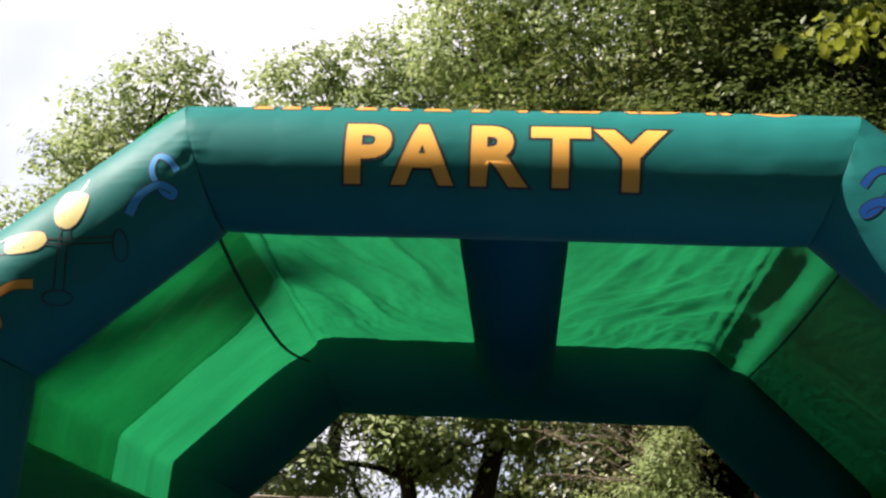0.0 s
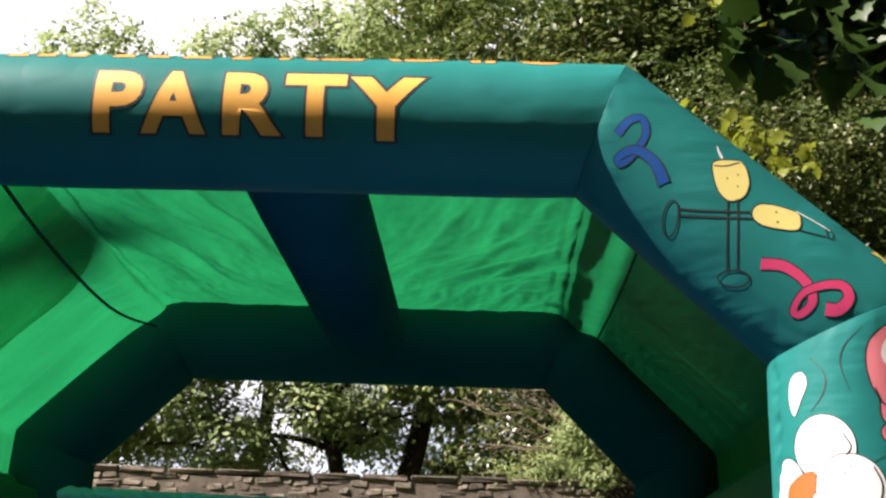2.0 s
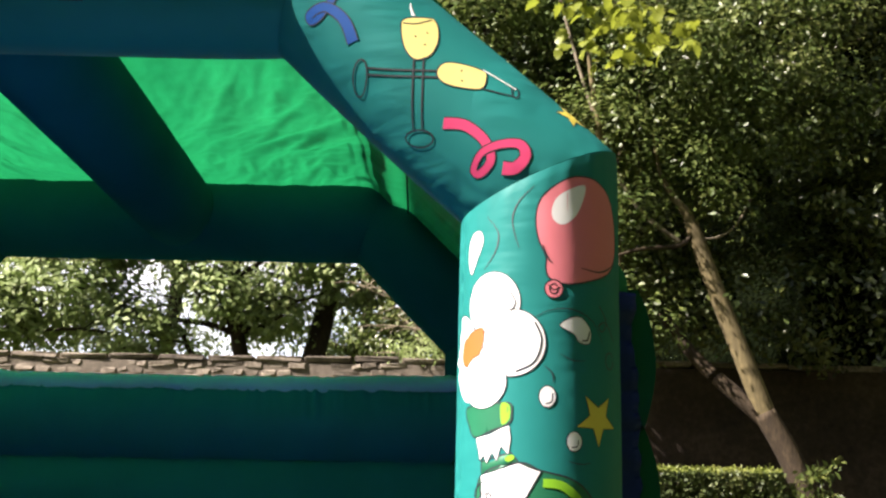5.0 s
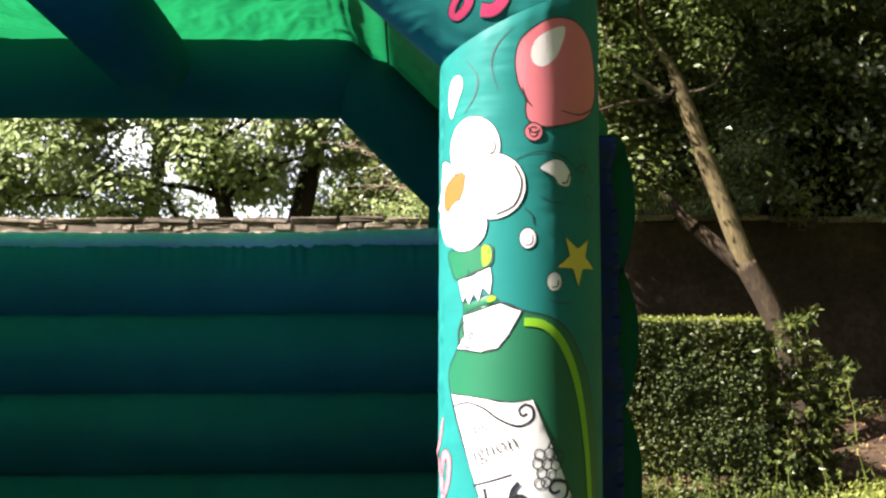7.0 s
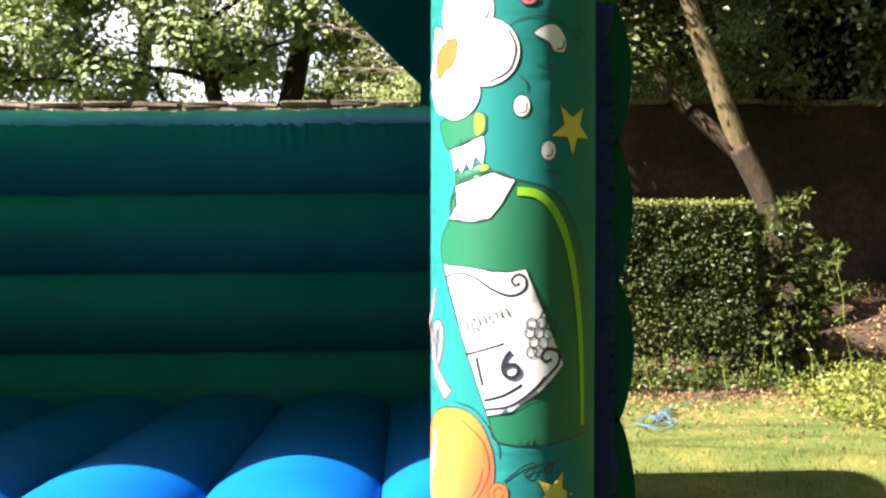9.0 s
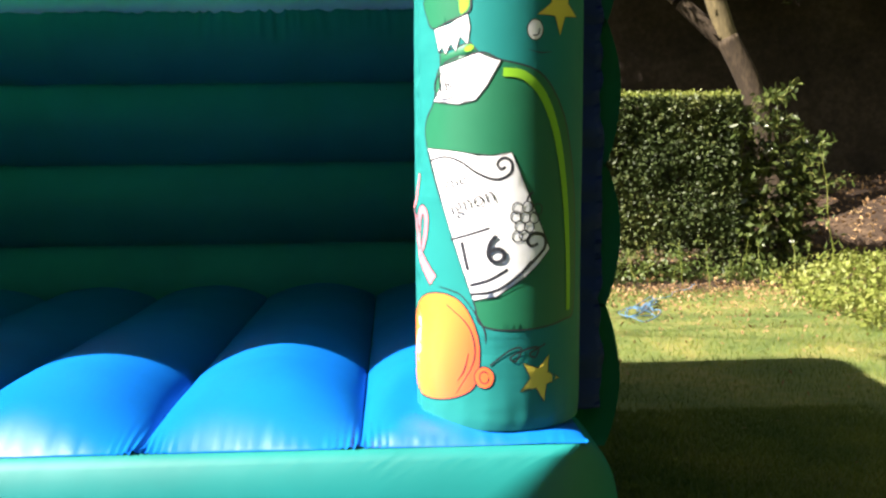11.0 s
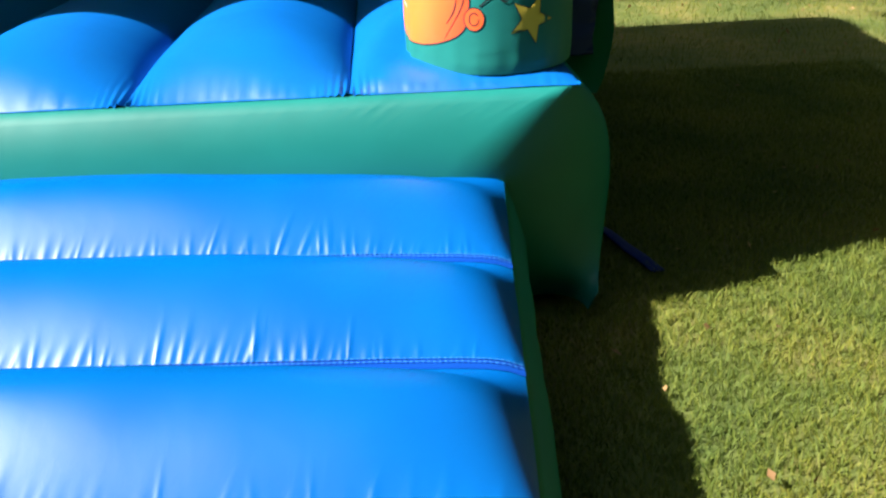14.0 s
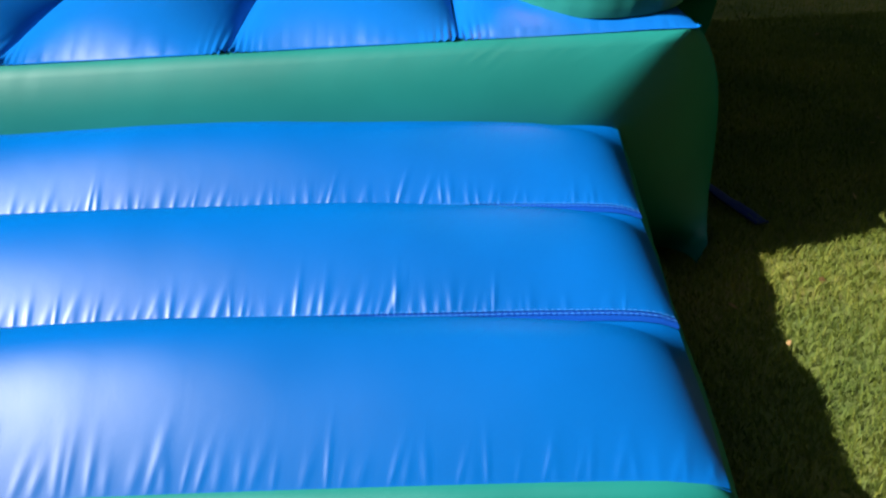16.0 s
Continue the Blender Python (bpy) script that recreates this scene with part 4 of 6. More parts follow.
# right post, from the top down
post, post_ob = front[4], front_parts[4]
picture(post, post_ob, "printed_balloon", "printed pink balloon with a pale highlight",
        [([(0.076, 0.014), (0.140, 0.018), (0.192, 0.055), (0.216, 0.125), (0.214, 0.198), (0.179, 0.243), (0.121, 0.269), (0.051, 0.285), (0.007, 0.274), (-0.004, 0.250), (-0.004, 0.220), (-0.022, 0.177), (-0.028, 0.122), (-0.015, 0.074), (0.026, 0.036)], M_pink, 0.006, True),
         ([(0.098, 0.035), (0.079, 0.103), (0.042, 0.138), (0.015, 0.129), (0.011, 0.098), (0.033, 0.063)], M_white, 0, True),
         (oval(0.015, 0.298, 0.022, 0.022), M_pink, 0.005, True)],
        [([(-0.012, 0.190), (-0.001, 0.221), (0.012, 0.236)], (0.002, 0.005, 0.002), M_ink), ([(0.085, 0.243), (0.140, 0.247), (0.193, 0.224), (0.210, 0.198)], (0.002, 0.005, 0.002), M_ink),
         (oval(0.015, 0.298, 0.010, 0.012, 0, 10), 0.003, M_ink), ([(0.002, 0.289), (0.015, 0.300), (0.030, 0.293)], 0.003, M_ink)])
picture(post, post_ob, "printed_drop", "printed white drop", [([(-0.179, 0.146), (-0.171, 0.174), (-0.189, 0.212), (-0.211, 0.250), (-0.226, 0.218), (-0.224, 0.169), (-0.205, 0.145)], M_white, 0.003, True)])
strokes(post, post_ob,
        [([(-0.031, 0.043), (-0.072, 0.085), (-0.086, 0.132), (-0.069, 0.198)], (0.001, 0.0035, 0.001), M_ink), ([(-0.160, 0.110), (-0.125, 0.154), (-0.131, 0.201), (-0.165, 0.244)], (0.001, 0.0035, 0.001), M_ink),
         ([(-0.040, 0.375), (0.000, 0.352), (0.060, 0.345), (0.120, 0.372), (0.150, 0.420)], (0.001, 0.003, 0.001), M_ink)])
picture(post, post_ob, "printed_foam", "printed white champagne foam with an orange cork",
        [(oval(-0.245, 0.425, 0.055, 0.075), M_white, 0.004, True), (oval(-0.140, 0.330, 0.076, 0.078), M_white, 0.004, True), (oval(-0.084, 0.427, 0.080, 0.080), M_white, 0.004, True), (oval(-0.215, 0.475, 0.055, 0.09), M_white, 0, True),
         ([(-0.194, 0.391), (-0.165, 0.388), (-0.161, 0.416), (-0.174, 0.449), (-0.211, 0.478), (-0.245, 0.467), (-0.245, 0.425), (-0.217, 0.402)], M_orange, 0.003, True),
         (oval(-0.165, 0.517, 0.068, 0.064), M_white, 0.004, True)],
        [([(-0.030, 0.378), (-0.014, 0.420), (-0.030, 0.472), (-0.075, 0.496)], 0.004, M_ink), ([(-0.092, 0.300), (-0.076, 0.330), (-0.088, 0.352)], 0.003, M_ink)])
picture(post, post_ob, "printed_drop", "printed white drop", [([(0.029, 0.385), (0.057, 0.365), (0.087, 0.365), (0.111, 0.393), (0.106, 0.424), (0.079, 0.423), (0.064, 0.404)], M_white, 0.003, True)],
        [([(0.108, 0.395), (0.101, 0.416), (0.086, 0.418)], 0.004, M_ink)])
strokes(post, post_ob, [([(0.030, 0.452), (0.060, 0.466), (0.095, 0.466)], (0.001, 0.003, 0.001), M_ink), ([(-0.008, 0.480), (0.012, 0.500), (0.014, 0.520)], (0.001, 0.004, 0.002), M_ink)])
picture(post, post_ob, "printed_bubble", "printed white bubble", [(oval(0.0, 0.553, 0.020, 0.025), M_white, 0.004, True)], [([(0.012, 0.545), (0.010, 0.565), (-0.006, 0.570)], 0.003, M_ink)])
picture(post, post_ob, "printed_bubble", "printed white bubble", [(oval(0.065, 0.655, 0.020, 0.023), M_white, 0.004, True)], [([(0.076, 0.652), (0.072, 0.666), (0.058, 0.668)], 0.003, M_ink)])
picture(post, post_ob, "printed_star", "printed yellow star", [(star_shape(0.134, 0.601, 0.066, -36), M_yellow, 0.003, False)])
# squiggles on the shaded side
strokes(post, post_ob,
        [([(0.140, 0.330), (0.165, 0.365), (0.150, 0.392), (0.138, 0.378), (0.165, 0.370), (0.200, 0.410)], 0.003, M_ink), (oval(0.178, 0.460, 0.016, 0.020, 0, 12), 0.003, M_ink), ([(0.05, 0.700), (0.08, 0.706), (0.11, 0.703)], (0.001, 0.003, 0.001), M_ink)])
# champagne bottle
picture(post, post_ob, "printed_bottle", "printed dark green champagne bottle with white labels",
        [([(-0.166, 0.736), (-0.065, 0.706), (-0.014, 0.723), (0.053, 0.739), (0.097, 0.767), (0.138, 0.825), (0.168, 0.897), (0.198, 1.042), (0.205, 1.180), (0.200, 1.310), (0.154, 1.330), (0.042, 1.343), (-0.056, 1.333), (-0.078, 1.274), (-0.139, 1.106), (-0.217, 0.923), (-0.223, 0.864), (-0.189, 0.815)], M_bottle, 0.006, True),
         ([(-0.166, 0.704), (-0.085, 0.683), (-0.065, 0.706), (-0.166, 0.736)], M_bottle, 0.005, False),
         ([(-0.184, 0.650), (-0.090, 0.621), (-0.085, 0.650), (-0.091, 0.688), (-0.110, 0.669), (-0.121, 0.703), (-0.134, 0.683), (-0.149, 0.709), (-0.159, 0.690), (-0.170, 0.703)], M_white, 0.004, False),
         ([(-0.223, 0.580), (-0.152, 0.572), (-0.090, 0.569), (-0.083, 0.593), (-0.090, 0.616), (-0.136, 0.633), (-0.189, 0.648), (-0.213, 0.619)], M_bottle, 0.005, True),
         ([(-0.111, 0.572), (-0.092, 0.571), (-0.087, 0.593), (-0.093, 0.611), (-0.109, 0.617)], M_lime, 0, True),
         (oval(-0.088, 0.696, 0.012, 0.007, -20), M_lime, 0, True),
         ([(-0.166, 0.736), (-0.110, 0.720), (-0.065, 0.706), (-0.040, 0.716), (-0.014, 0.724), (-0.046, 0.781), (-0.072, 0.813), (-0.114, 0.822), (-0.189, 0.815), (-0.163, 0.779)], M_white, 0.005, False)],
        [([(-0.010, 0.750), (0.039, 0.758), (0.088, 0.806), (0.129, 0.903), (0.156, 1.044), (0.169, 1.201), (0.171, 1.308)], (0.020, 0.020, 0.014), M_lime),
         (oval(-0.149, 0.780, 0.036, 0.030) + [(-0.113, 0.780)], 0.003, M_ink)])
strokes(post, post_ob, [([(-0.078, 1.297), (-0.052, 1.342), (-0.049, 1.375)], (0.004, 0.004, 0.001), M_ink)])
picture(post, post_ob, "printed_label", "printed white bottle label with black scrolls",
        [([(-0.210, 0.923), (-0.150, 0.926), (-0.101, 0.931), (-0.036, 0.938), (0.010, 0.930), (0.058, 1.043), (0.106, 1.156), (0.075, 1.190), (0.041, 1.220), (-0.024, 1.264), (-0.078, 1.274), (-0.108, 1.190), (-0.139, 1.106), (-0.174, 1.010)], M_white, 0.004, False)],
        [([(-0.134, 1.134), (-0.090, 1.121), (-0.039, 1.104)], 0.006, M_ink), ([(-0.086, 1.239), (-0.040, 1.225), (0.002, 1.200)], 0.008, M_ink),
         ([(-0.084, 1.260), (-0.024, 1.249), (0.030, 1.212), (0.058, 1.182)], 0.007, M_ink),
         ([(-0.204, 0.954), (-0.154, 0.942), (-0.109, 0.952), (-0.068, 0.978), (-0.024, 0.993), (0.008, 0.978), (0.010, 0.953), (-0.007, 0.943), (-0.022, 0.955), (-0.014, 0.969), (-0.004, 0.963)], (0.005, 0.007, 0.006), M_ink),
         ([(0.035, 1.209), (0.069, 1.176), (0.092, 1.151), (0.090, 1.125), (0.063, 1.118), (0.048, 1.133), (0.057, 1.147), (0.074, 1.142)], (0.006, 0.009, 0.007), M_ink)], level=0.0028)
strokes(post, post_ob, [([(-0.105, 1.138), (-0.098, 1.170), (-0.090, 1.203)], 0.0085, M_ink)], level=0.0036)
grapes = [(0.024, 1.058), (0.048, 1.056), (0.072, 1.062), (0.020, 1.078), (0.042, 1.080), (0.064, 1.082), (0.030, 1.101), (0.052, 1.103), (0.024, 1.124), (0.040, 1.122)]
for u, v in grapes:
    picture(post, post_ob, "printed_grape", "printed grape in black line", (), [(oval(u, v, 0.012, 0.0125, 0, 12) + [(u + 0.012, v)], 0.0026, M_ink)], level=0.0036)
strokes(post, post_ob, [([(0.046, 1.044), (0.050, 1.032), (0.060, 1.022)], 0.005, M_ink)], level=0.0036)
lettering(post, post_ob, "printed_lettering", "gne", (-0.148, 1.020), 0.030, M_ink, "thin black printed letters", 18, -0.012, 1.0, lift=0.0056)
lettering(post, post_ob, "printed_lettering", "ignon", (-0.130, 1.078), 0.036, M_ink, "thin black printed letters", 20, -0.010, 1.0, lift=0.0056)
lettering(post, post_ob, "printed_lettering", "6", (-0.046, 1.192), 0.068, M_ink, "black printed number", 13, 0.0, 1.1, lift=0.0056)
lettering(post, post_ob, "printed_lettering", "16", (-0.172, 0.795), 0.030, M_ink, "thin black printed number", 8, -0.010, 1.0, lift=0.0056)
curl(post, post_ob, "printed_streamer", "printed pink streamer", [(-0.262, 0.985), (-0.280, 1.046), (-0.300, 1.109), (-0.290, 1.160), (-0.256, 1.176), (-0.228, 1.136), (-0.222, 1.085), (-0.245, 1.071), (-0.268, 1.112), (-0.262, 1.165), (-0.226, 1.205), (-0.192, 1.236)], (0.010, 0.016, 0.032), M_pink)
picture(post, post_ob, "printed_balloon", "printed orange balloon with a white highlight",
        [([(-0.160, 1.263), (-0.103, 1.285), (-0.069, 1.349), (-0.062, 1.414), (-0.076, 1.481), (-0.134, 1.514), (-0.219, 1.528), (-0.300, 1.515), (-0.336, 1.452), (-0.325, 1.353), (-0.242, 1.282)], M_balloon, 0.005, True),
         ([(-0.275, 1.320), (-0.253, 1.340), (-0.270, 1.430), (-0.300, 1.455), (-0.308, 1.385)], M_white, 0, True),
         (oval(-0.052, 1.456, 0.023, 0.026), M_orange, 0.004, True)],
        [([(-0.148, 1.289), (-0.089, 1.337), (-0.076, 1.415), (-0.126, 1.505)], (0.002, 0.004, 0.001), M_ink), ([(-0.090, 1.400), (-0.100, 1.440), (-0.120, 1.470)], (0.001, 0.004, 0.001), M_ink),
         (oval(-0.052, 1.456, 0.011, 0.014, 0, 10), 0.003, M_ink),
         ([(-0.039, 1.427), (0.009, 1.390), (0.035, 1.388), (0.022, 1.417), (0.009, 1.407), (0.049, 1.389), (0.077, 1.388), (0.070, 1.410), (0.056, 1.400), (0.097, 1.380)], 0.004, M_ink),
         ([(-0.170, 1.248), (-0.110, 1.262), (-0.070, 1.310)], (0.001, 0.003, 0.001), M_ink)])
picture(post, post_ob, "printed_star", "printed yellow star", [(star_shape(0.083, 1.462, 0.060, 24), M_yellow, 0.003, False)])

# ---- ground ----
def ground_sheet():
    xs = sorted(set([-400, -120, -50, -25] + list(np.arange(-12, 14.01, 0.5)) + [25, 50, 120, 400]))
    ys = sorted(set([-400, -120, -50, -25] + list(np.arange(-8, 14.01, 0.5)) + [25, 50, 120, 400]))
    verts = [(x, y, 0.03 * noise.noise(Vector((x * 0.4, y * 0.4, 0))) * (1 if abs(x - CX) > 2.4 or y > 3.5 else 0.0) - 0.004) for x in xs for y in ys]
    return verts, grid_faces(len(xs), len(ys), False, True)


ground = part("ground", ground_sheet(), M_lawn, None)
tagged(ground, "sunlit mown lawn with yellowing grass", "lawn", kind="structure")


def bank_rise(x, y):
    """The litter lies in a bank that climbs towards the wall beside the hedge."""
    a, b = min(1, max(0, (x - 4.7) / 1.6)), min(1, max(0, (y - 7.9) / 3.0))
    return (0.95 + 0.25 * noise.noise(Vector((x * 0.5, y * 0.5, 3)))) * a * a * (3 - 2 * a) * b * (1.4 - 0.4 * b)


def bed_of_litter():
    n = 60
    verts = []
    for i in range(n + 1):
        for j in range(21):
            x = 2.2 + 13 * i / n
            v = j / 20
            y0 = 7.0 + 0.35 * noise.noise(Vector((x, 0, 0))) + 0.22 * noise.noise(Vector((x * 3.1, 5, 0)))
            y = y0 + (11.0 - y0) * v
            verts.append((x, y, (0.03 + 0.05 * noise.noise(Vector((x * 1.3, y * 1.3, 0)))) * min(1, v * 6) + 0.02 * math.sin(v * 3) - 0.012 * (1 - min(1, v * 8)) + bank_rise(x, y)))
    return verts, grid_faces(n + 1, 21)


soil = part("border_soil", bed_of_litter(), M_shaded_soil, None)
tagged(soil, "bare soil with dry leaf litter below the wall, shade put into its colour", "soil", kind="structure")


def blades(n, x0, x1, y0, y1, h0, h1, seed, skip=None, lean=0.6):
    rng = np.random.default_rng(seed)
    x, y = rng.uniform(x0, x1, n), rng.uniform(y0, y1, n)
    if skip is not None:
        keep = ~skip(x, y)
        x, y = x[keep], y[keep]
    n = len(x)
    h = rng.uniform(h0, h1, n)
    a, b = rng.uniform(0, 2 * np.pi, n), rng.uniform(0, 2 * np.pi, n)
    w = rng.uniform(0.0008, 0.0019, n)
    ln = rng.uniform(0.15, lean, n) * h
    base = np.stack([x, y, np.full(n, -0.004)], -1)
    side = np.stack([np.cos(a) * w, np.sin(a) * w, np.zeros(n)], -1)
    mid = base + np.stack([np.cos(b) * ln * 0.35, np.sin(b) * ln * 0.35, h * 0.6], -1)
    tip = base + np.stack([np.cos(b) * ln, np.sin(b) * ln, h * 0.9], -1)
    return np.stack([base - side, base + side, mid + side * 0.8, mid - side * 0.8, tip], 1)


def under_castle(x, y):
    return (x > -1.5) & (x < 2.02) & (y > -0.1) & (y < 2.8) | (x > -1.3) & (x < 1.85) & (y > -1.36) & (y < 0)


g1 = blades(190000, 1.7, 4.0, -1.6, 2.6, 0.012, 0.036, 1, under_castle, 1.2)
g2 = blades(70000, 1.9, 8.0, 2.6, 8.1, 0.015, 0.05, 2, under_castle, 1.2)
g3 = blades(9000, -3.2, 1.9, -2.6, 0.5, 0.015, 0.045, 3, under_castle, 1.2)


def thinning(x, y):
    """Keeps fewer and fewer blades away from the thick grass beside the castle."""
    off = np.hypot(np.maximum(0, np.maximum(1.7 - x, x - 4.0)), np.maximum(0, np.maximum(-1.6 - y, y - 2.6)))
    return under_castle(x, y) | (off <= 0) | (np.random.default_rng(7).random(len(x)) > 0.9 * np.exp(-(off / 0.75) ** 1.5))


g4 = blades(170000, 0.2, 5.8, -3.2, 2.6, 0.012, 0.036, 4, thinning, 1.2)
me = quads_mesh("grass", np.concatenate([g1, g2, g3, g4]), 5, [(0, 1, 2), (0, 2, 3), (3, 2, 4)], M_grass)
tagged(part("grass", me, None, None), "short sunlit lawn grass with dry tips", "grass", kind="stuff")


# ---- foliage ----
def leaf_mesh(name, centres, sizes, mat, seed, droop=0.3, narrow=0.5, up=0.4, fold=0.25, facing=None):
    """Many leaves, each folded along its midrib; they face up and, where given, the way their clump faces."""
    rng = np.random.default_rng(seed)
    c = np.asarray(centres, float)
    n = len(c)
    s = np.asarray(sizes, float)[:, None] * np.ones((n, 1))
    d = rng.normal(size=(n, 3))
    d[:, 2] -= droop
    nn = rng.normal(size=(n, 3))
    nn[:, 2] += up * 2
    if facing is not None:
        nn = nn * 0.42 + facing
        nn /= np.linalg.norm(nn, axis=1, keepdims=True)
        d -= nn * (d * nn).sum(1, keepdims=True) * 0.8
    d /= np.linalg.norm(d, axis=1, keepdims=True)
    side = np.cross(d, nn)
    side /= np.linalg.norm(side, axis=1, keepdims=True) + 1e-9
    nrm = np.cross(side, d)
    p0 = c
    tip = c + d * s
    m1 = c + d * s * 0.45
    wl = m1 + side * s * narrow * 0.5 + nrm * s * fold * 0.3
    wr = m1 - side * s * narrow * 0.5 + nrm * s * fold * 0.3
    v = np.stack([p0, wl, tip, wr], 1)
    return quads_mesh(name, v, 4, [(0, 1, 2), (0, 2, 3)], mat)


def clumps(n, per, box, size, seed, spread=(0.5, 0.5, 0.35), density=None):
    """Leaf places gathered in clumps within a box; density(x, y, z) keeps a share of the clumps."""
    rng = np.random.default_rng(seed)
    (x0, x1), (y0, y1), (z0, z1) = box
    c = np.stack([rng.uniform(x0, x1, n), rng.uniform(y0, y1, n), rng.uniform(z0, z1, n)], -1)
    if density is not None:
        keep = np.array([rng.random() < density(*p) for p in c])
        c = c[keep]
    k = rng.poisson(per, len(c)) + 2
    rep = np.repeat(np.arange(len(c)), k)
    off = rng.normal(size=(len(rep), 3)) * np.array(spread)
    pts = c[rep] + off
    return pts, rng.uniform(size[0], size[1], len(pts)), c


def masses(balls, per_m2, size, seed, spread=0.26, per=26, rough=0.35, flat=0.6):
    """Leaf places in clumps on and in uneven round masses, the clumps' middles and the way that each leaf's clump faces;
    per_m2: leaves for each square metre of their skin."""
    rng = np.random.default_rng(seed)
    pts, centres, ways = [], [], []
    for bx, by, bz, br in balls:
        n = max(3, int(4 * np.pi * br * br * per_m2 / per))
        d = rng.normal(size=(n, 3))
        d /= np.linalg.norm(d, axis=1, keepdims=True)
        k = np.array([noise.noise(Vector(v * 2.2) + Vector((bx, by, bz))) for v in d])
        rad = br * (rng.uniform(0.45, 1.0, n) ** 0.6 * (1 + rough * k))
        c = np.array([bx, by, bz]) + d * rad[:, None] * np.array([1, 1, 0.9])
        centres.append(c)
        grow = rng.uniform(0.55, 1.35, n)
        rep = np.repeat(np.arange(n), rng.poisson(per * grow ** 2) + 1)
        off = rng.normal(size=(len(rep), 3)) * np.array([1, 1, flat])
        pts.append(c[rep] + off * spread * grow[rep][:, None])
        ways.append(off * 0.45 + d[rep] * 0.75 + np.array([0, 0, 0.5]))
    pts, centres, ways = np.concatenate(pts), np.concatenate(centres), np.concatenate(ways)
    return pts, rng.uniform(size[0], size[1], len(pts)), centres, ways


def limb(a, b, r0, r1, seed, bend=0.15, n=8):
    a, b = Vector(a), Vector(b)
    length = (b - a).length
    pts = []
    for i in range(n + 1):
        t = i / n
        j = Vector([noise.noise(Vector((t * 3 + seed * 5.1, k * 7.7, seed))) for k in range(3)]) * bend * length * math.sin(math.pi * t)
        pts.append(a.lerp(b, t) + j)
    return string(pts, lambda s: r0 + (r1 - r0) * s, 8, 3), pts


def join(pieces):
    verts, faces = [], []
    for v, f in pieces:
        o = len(verts)
        verts += list(v)
        faces += [tuple(i + o for i in q) for q in f]
    return verts, faces


def tree(name, base, top, r, balls, per_m2, size, leaf_mat, seed, label, limbs=9, spread=0.26, up=0.4, narrow=0.5, twigs_n=4, per=26, flat=0.6):
    """A tapered trunk with limbs and twigs into a crown of leaf clumps."""
    th = new(name)
    th.location = base
    tagged(th, label, "tree")
    inv = Matrix.Translation([-v for v in base])
    rng = random.Random(seed)
    main, pts = limb(base, top, r, r * 0.25, seed, 0.06, 10)
    p = part("trunk", main, M_bark, th)
    p.matrix_parent_inverse = inv
    leaves, sizes, cs, ways = masses(balls, per_m2, size, seed, spread, per, flat=flat)
    for k in range(limbs):
        b = balls[k % len(balls)]
        tgt = Vector(b[:3]) + Vector((rng.uniform(-0.5, 0.5), rng.uniform(-0.5, 0.5), rng.uniform(-0.3, 0.5))) * b[3]
        q = min(pts[2:], key=lambda v: (v - tgt).length + max(0, v.z - tgt.z + 0.8) * 2)
        lm, lp = limb(q, tgt, r * 0.30, r * 0.06, seed + k + 1, 0.12)
        pieces = [lm]
        for m in range(twigs_n):
            o = lp[rng.randint(4, len(lp) - 1)]
            e = Vector(cs[rng.randrange(len(cs))])
            if (e - o).length > 1.4:
                e = o + (e - o).normalized() * rng.uniform(0.6, 1.4)
            pieces.append(limb(o, e, r * 0.06, 0.006, seed + k * 9 + m, 0.15, 5)[0])
        p = part("limb", join(pieces), M_bark, th)
        p.matrix_parent_inverse = inv
    c = part("crown", leaf_mesh("crown", leaves, sizes, leaf_mat, seed, up=up, narrow=narrow, facing=ways), None, th)
    c.matrix_parent_inverse = inv
    return th


# ---- garden wall ----
WALL_Y, WALL_H = 11.0, 3.28


def stone_mesh(w, h, d, seed):
    """A rough squared stone with its corners knocked off; its face looks to -y."""
    rng = random.Random(seed)
    bm = bmesh.new()
    bmesh.ops.create_cube(bm, size=1)
    for v in bm.verts:
        v.co = Vector((v.co.x * w * rng.uniform(0.93, 1.0), v.co.y * d, v.co.z * h * rng.uniform(0.9, 1.0)))
    bmesh.ops.bevel(bm, geom=bm.edges[:], offset=min(w, h) * 0.20, segments=1, affect="EDGES")
    for v in bm.verts:
        v.co += Vector((rng.uniform(-1.2, 1.2), rng.uniform(-1.3, 1.0), rng.uniform(-1.1, 1.1))) * 0.013
    me = bpy.data.meshes.new("stone")
    bm.to_mesh(me)
    bm.free()
    me.materials.append(M_stone)
    return me


wall = new("wall_garden", mesh_of("wall_garden", *(lambda v: (v, [(0, 1, 5, 4), (1, 2, 6, 5), (2, 3, 7, 6), (3, 0, 4, 7), (4, 5, 6, 7)]))(
    [(x, y, z) for z in (-0.1, WALL_H) for x, y in ((-16, WALL_Y - 0.014), (22, WALL_Y - 0.014), (22, WALL_Y + 0.48), (-16, WALL_Y + 0.48))]), M_mortar, False))
tagged(wall, "old rubble stone garden wall with flat coping stones", "wall", kind="structure")
stone_kinds = [[stone_mesh(w, h, 0.16, 100 + i * 7 + j) for j in range(3)] for i, (w, h) in enumerate(((0.13, 0.070), (0.20, 0.085), (0.27, 0.098), (0.36, 0.084)))]
coping_kinds = [stone_mesh(0.62, 0.075, 0.60, 300 + j) for j in range(4)]
rest = []
rng = random.Random(5)
z, course = 0.0, 0
